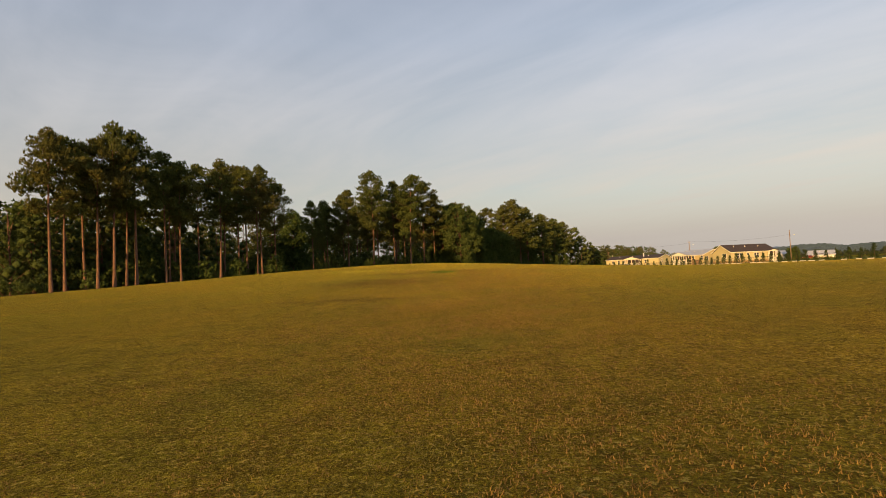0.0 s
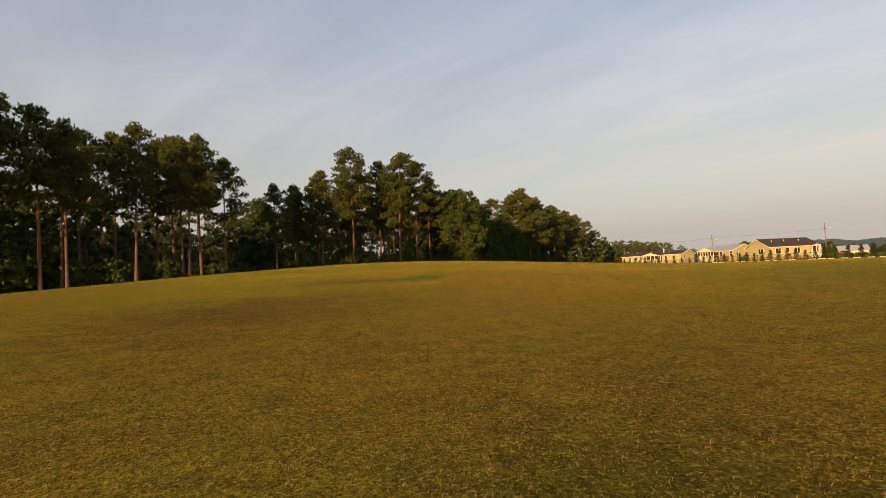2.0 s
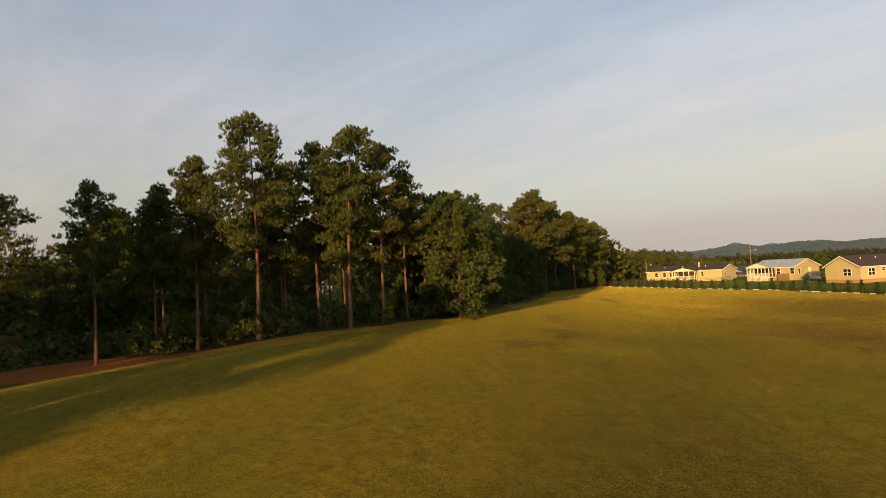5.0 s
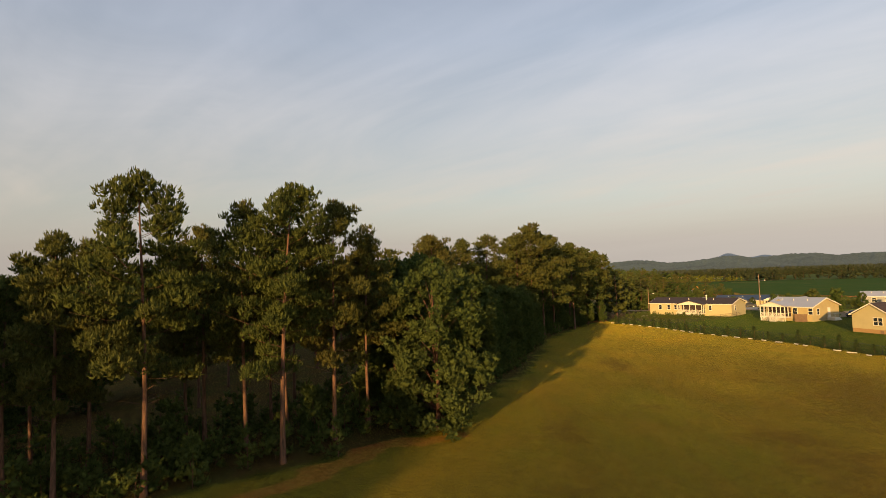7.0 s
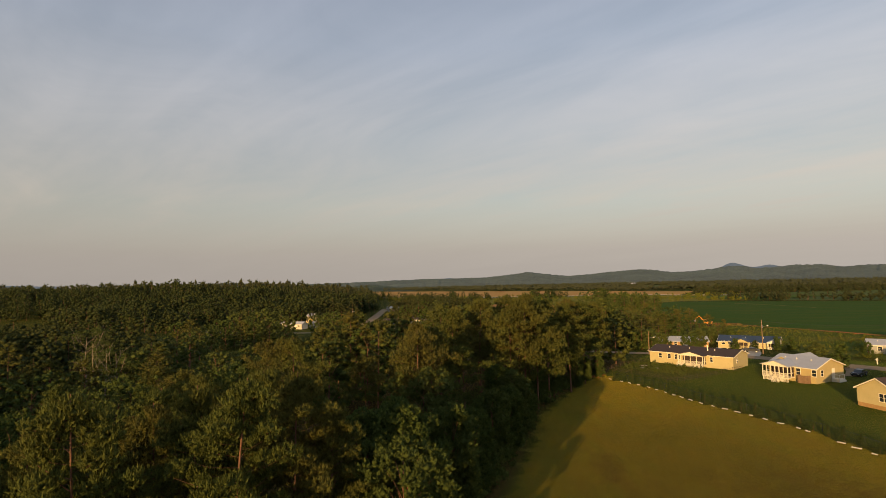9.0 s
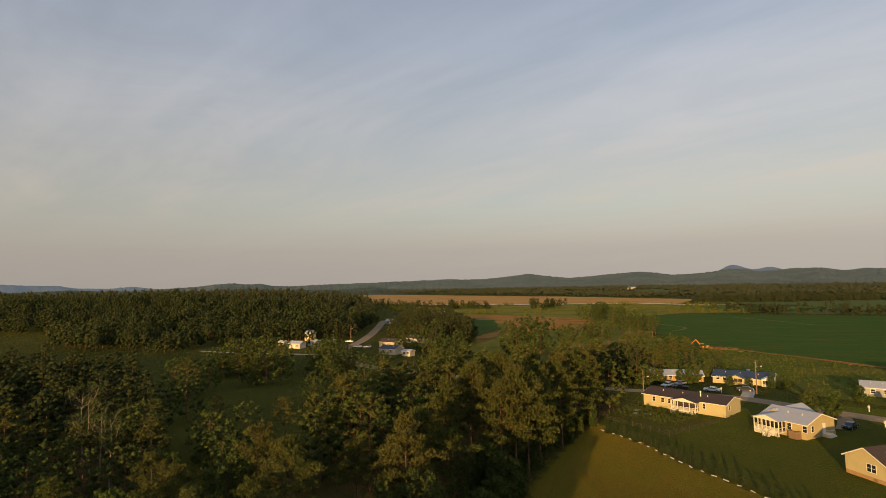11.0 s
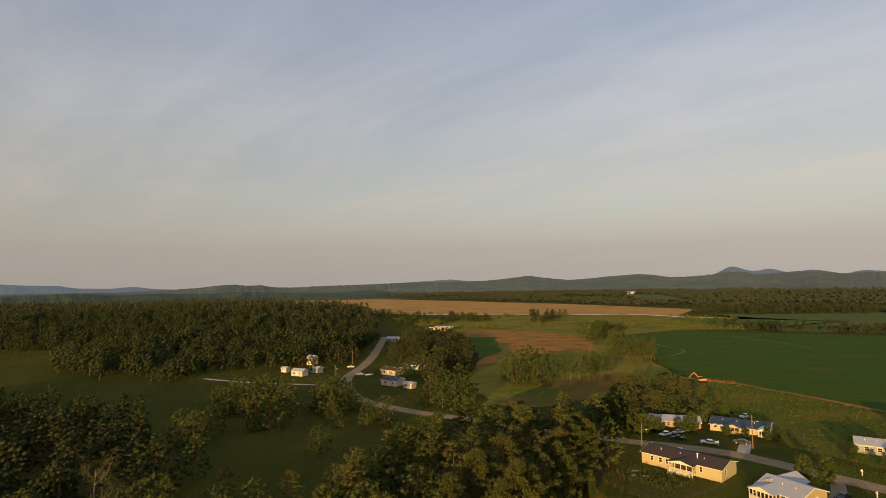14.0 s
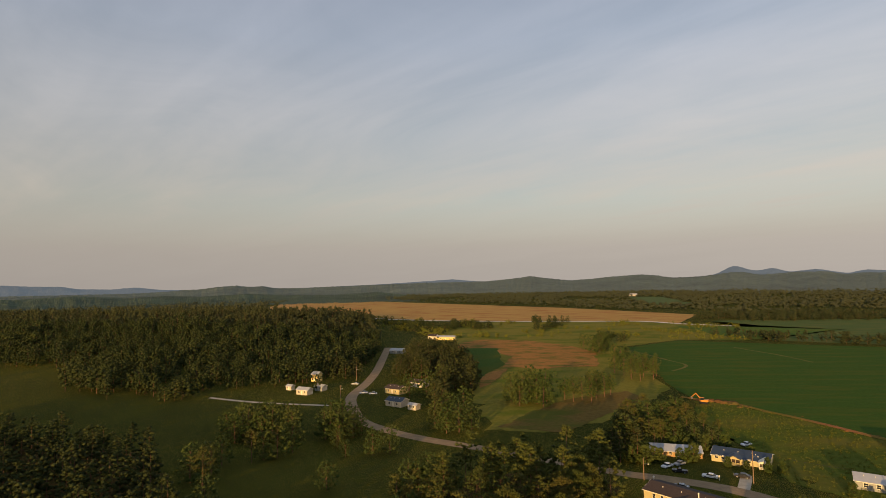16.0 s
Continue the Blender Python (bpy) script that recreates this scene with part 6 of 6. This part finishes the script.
SAPS = [tree_thing("conifer_sapling", sapling(s), SAP, "young conifer sapling in a planted row along the field", "sapling") for s in (71, 72, 73)]
BAR = new("edging_board", None)
tagged(BAR, "short white board lying beside a sapling", "board")
part("plank", boxes((-0.55, -0.09, 0.0, 0.55, 0.09, 0.09), (-0.5, -0.1, 0.09, -0.44, 0.1, 0.11), (0.44, -0.1, 0.09, 0.5, 0.1, 0.11)), WHITE, BAR)
s, i = 1.0, 0
while s < ln[-1] - 0.5:
    x, y = on_line(s, 0.3)
    plant(SAPS[i % 3], tree_pose(x, y, rng.uniform(1.0, 1.5), i * 1.3), "row of saplings")
    if rng.random() < 0.95:
        x, y = on_line(s + rng.uniform(-0.3, 0.3), -0.55)
        b = copy_thing(BAR, pose(x, y, float(land(x, y)) + 0.03, 0, 0, -60 + rng.normal(0, 14)))
        b.scale = (rng.uniform(0.5, 1.05), 1, 1)
        tagged(b, group="boards along the saplings")
    s += 2.55 + rng.normal(0, 0.12)
    i += 1
for p in SAPS + [BAR]:
    for o in (*p.children_recursive, p):
        bpy.data.objects.remove(o)


def wire_fence(name, pts, gap, height, mat, label, rails, wires):
    """A fence: posts, rails and fine wires, each span following the land."""
    root = tagged(new(name), label, "fence")
    for (xa_, ya_), (xb_, yb_) in zip(pts, pts[1:]):
        d = math.hypot(xb_ - xa_, yb_ - ya_)
        n = max(1, round(d / gap))
        for k in range(n):
            p = [(xa_ + (xb_ - xa_) * t, ya_ + (yb_ - ya_) * t) for t in (k / n, (k + 1) / n)]
            q = [Vector((x, y, float(land(x, y)))) for x, y in p]
            bm = bmesh.new()
            tube(bm, q[0], q[0] + Vector((0, 0, height + 0.05)), 0.035, 0.035, 6)
            part("post", bm, mat, root)
            bm = bmesh.new()
            for z in rails:
                tube(bm, q[0] + Vector((0, 0, z)), q[1] + Vector((0, 0, z)), 0.025, 0.025, 5)
            for z in wires:
                tube(bm, q[0] + Vector((0, 0, z)), q[1] + Vector((0, 0, z)), 0.006, 0.006, 3)
            part("rail", bm, mat, root)
    return root


YARDW = plain("dark_weathered_wood", (0.075, 0.05, 0.032), 0.9, vary=0.3, scale=2.0, bump=0.3)
FENCE = plain("dark_fence_wire", (0.05, 0.05, 0.045), 0.6, 0.5)
wire_fence("wire_fence", [on_line(v, 1.6) for v in np.linspace(0, ln[-1], 14)], 3.0, 1.2, FENCE, "dark wire mesh fence behind the saplings", (1.15,), [0.1 + 0.1 * k for k in range(10)])
wire_fence("yard_fence", [(38.5, 230), (50.5, 215), (60, 222.5), (71, 231.5)], 2.4, 1.2, YARDW, "weathered wooden yard fence round the garden", (0.35, 0.7, 1.05), ())
wire_fence("yard_fence", [(38.5, 230), (46, 240), (53, 246)], 2.4, 1.2, YARDW, "weathered wooden yard fence beside the home", (0.35, 0.7, 1.05), ())


# the garden before the cream home
def in_yard(u, d):
    return 53 + 0.743 * u - 0.669 * d, 246 - 0.669 * u - 0.743 * d


gr = np.random.default_rng(23)
gx, gy = in_yard(gr.uniform(-1, 16, 190), 3.2 + 12 * gr.random(190) ** 1.4)
ok = (gy > np.interp(gx, [38.5, 50.5, 60], [232, 217, 224.5]))
stuff("garden_plants", wood_sets(gx[ok], gy[ok], BUSH, 0.22, 0.5), SHRUB, "overgrown garden plants inside the yard fence", "plants")


def pallet(x, y, turn):
    root = tagged(new("wooden_pallet"), "grey weathered wooden pallet lying in the garden", "pallet", "pallets in the garden")
    root.matrix_basis = pose(x, y, float(land(x, y)) + 0.02, 0, 0, turn)
    for k in range(7):
        part("board", boxes((-0.9, -0.62 + 0.18 * k, 0.1, 0.9, -0.5 + 0.18 * k, 0.125)), PALE, root)
    for k in (-0.85, -0.05, 0.75):
        part("runner", boxes((k, -0.62, 0.0, k + 0.1, 0.6, 0.1)), PALE, root)


PALE = plain("grey_boards", (0.34, 0.30, 0.23), 0.9, vary=0.25, scale=3.0, bump=0.3)
for u, d, a in ((2.0, 7.5, 20), (6.0, 9.5, -15), (3.5, 11.0, 70)):
    pallet(*in_yard(u, d), a)


def post_box(x, y, label):
    root = tagged(new("mailbox"), label, "mailbox")
    root.matrix_basis = pose(x, y, float(land(x, y)) - 0.02, 0, 0, 35)
    part("post", boxes((-0.09, -0.09, 0, 0.09, 0.09, 1.6)), WHITE, root)
    part("arm", boxes((-0.45, -0.07, 1.0, -0.09, 0.07, 1.14), (0.09, -0.07, 1.0, 0.45, 0.07, 1.14)), WHITE, root)
    bm = boxes((-0.28, -0.12, 1.16, -0.1, 0.3, 1.34))
    bmesh.ops.bevel(bm, geom=bm.edges[:], offset=0.04, segments=2, affect="EDGES")
    part("box", bm, WHITE, root)


for x, y in ((97, 236), (106, 239), (100, 224), (80, 263.5), (60, 262)):
    post_box(x, y, "white mailbox on a white post by the road")
strip("driveway", [(98, 236), (94, 228), (90, 222)], 3.2, ASPHALT, 0.05, "short grey driveway beside the tan home", "drive")
strip("side_drive", [(84, 256), (88, 264), (90, 269)], 3.4, GRAVEL, 0.05, "pale drive across from the cream home", "drive")


# ---- grass of the field ----
def grass():
    r = np.random.default_rng(5)
    n = 98000
    y = 28.9 + 44 * r.random(n) ** 1.15
    x = 14.9 - 0.07 * (y - 28) + r.normal(0, 1.7 + 0.045 * (y - 28.9), n)
    z = land(x, y) - 0.004
    k = 4
    c = np.stack([x, y, z], 1)[:, None] + np.concatenate([r.normal(0, 0.018, (n, k, 2)), np.zeros((n, k, 1))], 2)
    a = r.uniform(0, 6.28, (n, k))
    lush = np.array([noise.noise((p * 0.5, q * 0.35, 7.0)) for p, q in zip(x, y)])
    hgt = r.uniform(0.010, 0.027, (n, k)) * r.uniform(0.6, 1.3, (n, 1)) * (1.0 + 0.5 * np.clip(lush, -0.6, 1.2)[:, None])
    w = 0.0018 + 0.0027 * r.random((n, k))
    side = np.stack([np.cos(a), np.sin(a), np.zeros_like(a)], 2)
    flop = np.where(r.random((n, k)) < 0.3, 1.3, 0.4)
    tip = np.stack([r.normal(0, 1, (n, k)) * flop, r.normal(0, 1, (n, k)) * flop, np.ones((n, k))], 2) * hgt[..., None]
    v = np.stack([c - side * w[..., None], c + side * w[..., None], c + tip], 2).reshape(-1, 3)
    # a taller green tuft that the mower left
    tn = 4200
    tx, ty = 10.2 + r.normal(0, 0.42, tn), 67.4 + r.normal(0, 1.1, tn)
    tc = np.stack([tx, ty, land(tx, ty) - 0.01], 1)
    ta = r.uniform(0, 6.28, tn)
    ts = np.stack([np.cos(ta), np.sin(ta), np.zeros(tn)], 1) * 0.004
    tt = np.stack([r.normal(0, 0.5, tn), r.normal(0, 0.5, tn), np.ones(tn)], 1) * r.uniform(0.04, 0.12, (tn, 1))
    tufts = np.stack([tc - ts, tc + ts, tc + tt], 1).reshape(-1, 3)
    m = Mat("grass_blades", 0.8, 0.0, 0.1)
    isl = m.n.new("ShaderNodeNewGeometry").outputs["Random Per Island"]
    col = m.mix(isl, (0.055, 0.030, 0.008), (0.40, 0.235, 0.055))
    col = m.mix(m.span(m.noise(0.8, 4.0), 0.54, 0.68, 0, 0.55), col, (0.09, 0.125, 0.018))
    m.color(col).translucent(0.3)
    tagged(new("grass", mesh_np("grass", v, np.arange(len(v)).reshape(-1, 3), m.m)), "short dry mown grass of the field", "grass", kind="stuff")
    g = leaf_mat("fresh_grass", (0.10, 0.135, 0.015), (0.21, 0.25, 0.03))
    tagged(new("grass_tuft", mesh_np("grass_tuft", tufts, np.arange(len(tufts)).reshape(-1, 3), g)), "taller green tuft of grass left in the mown field", "grass tuft", kind="stuff")


grass()
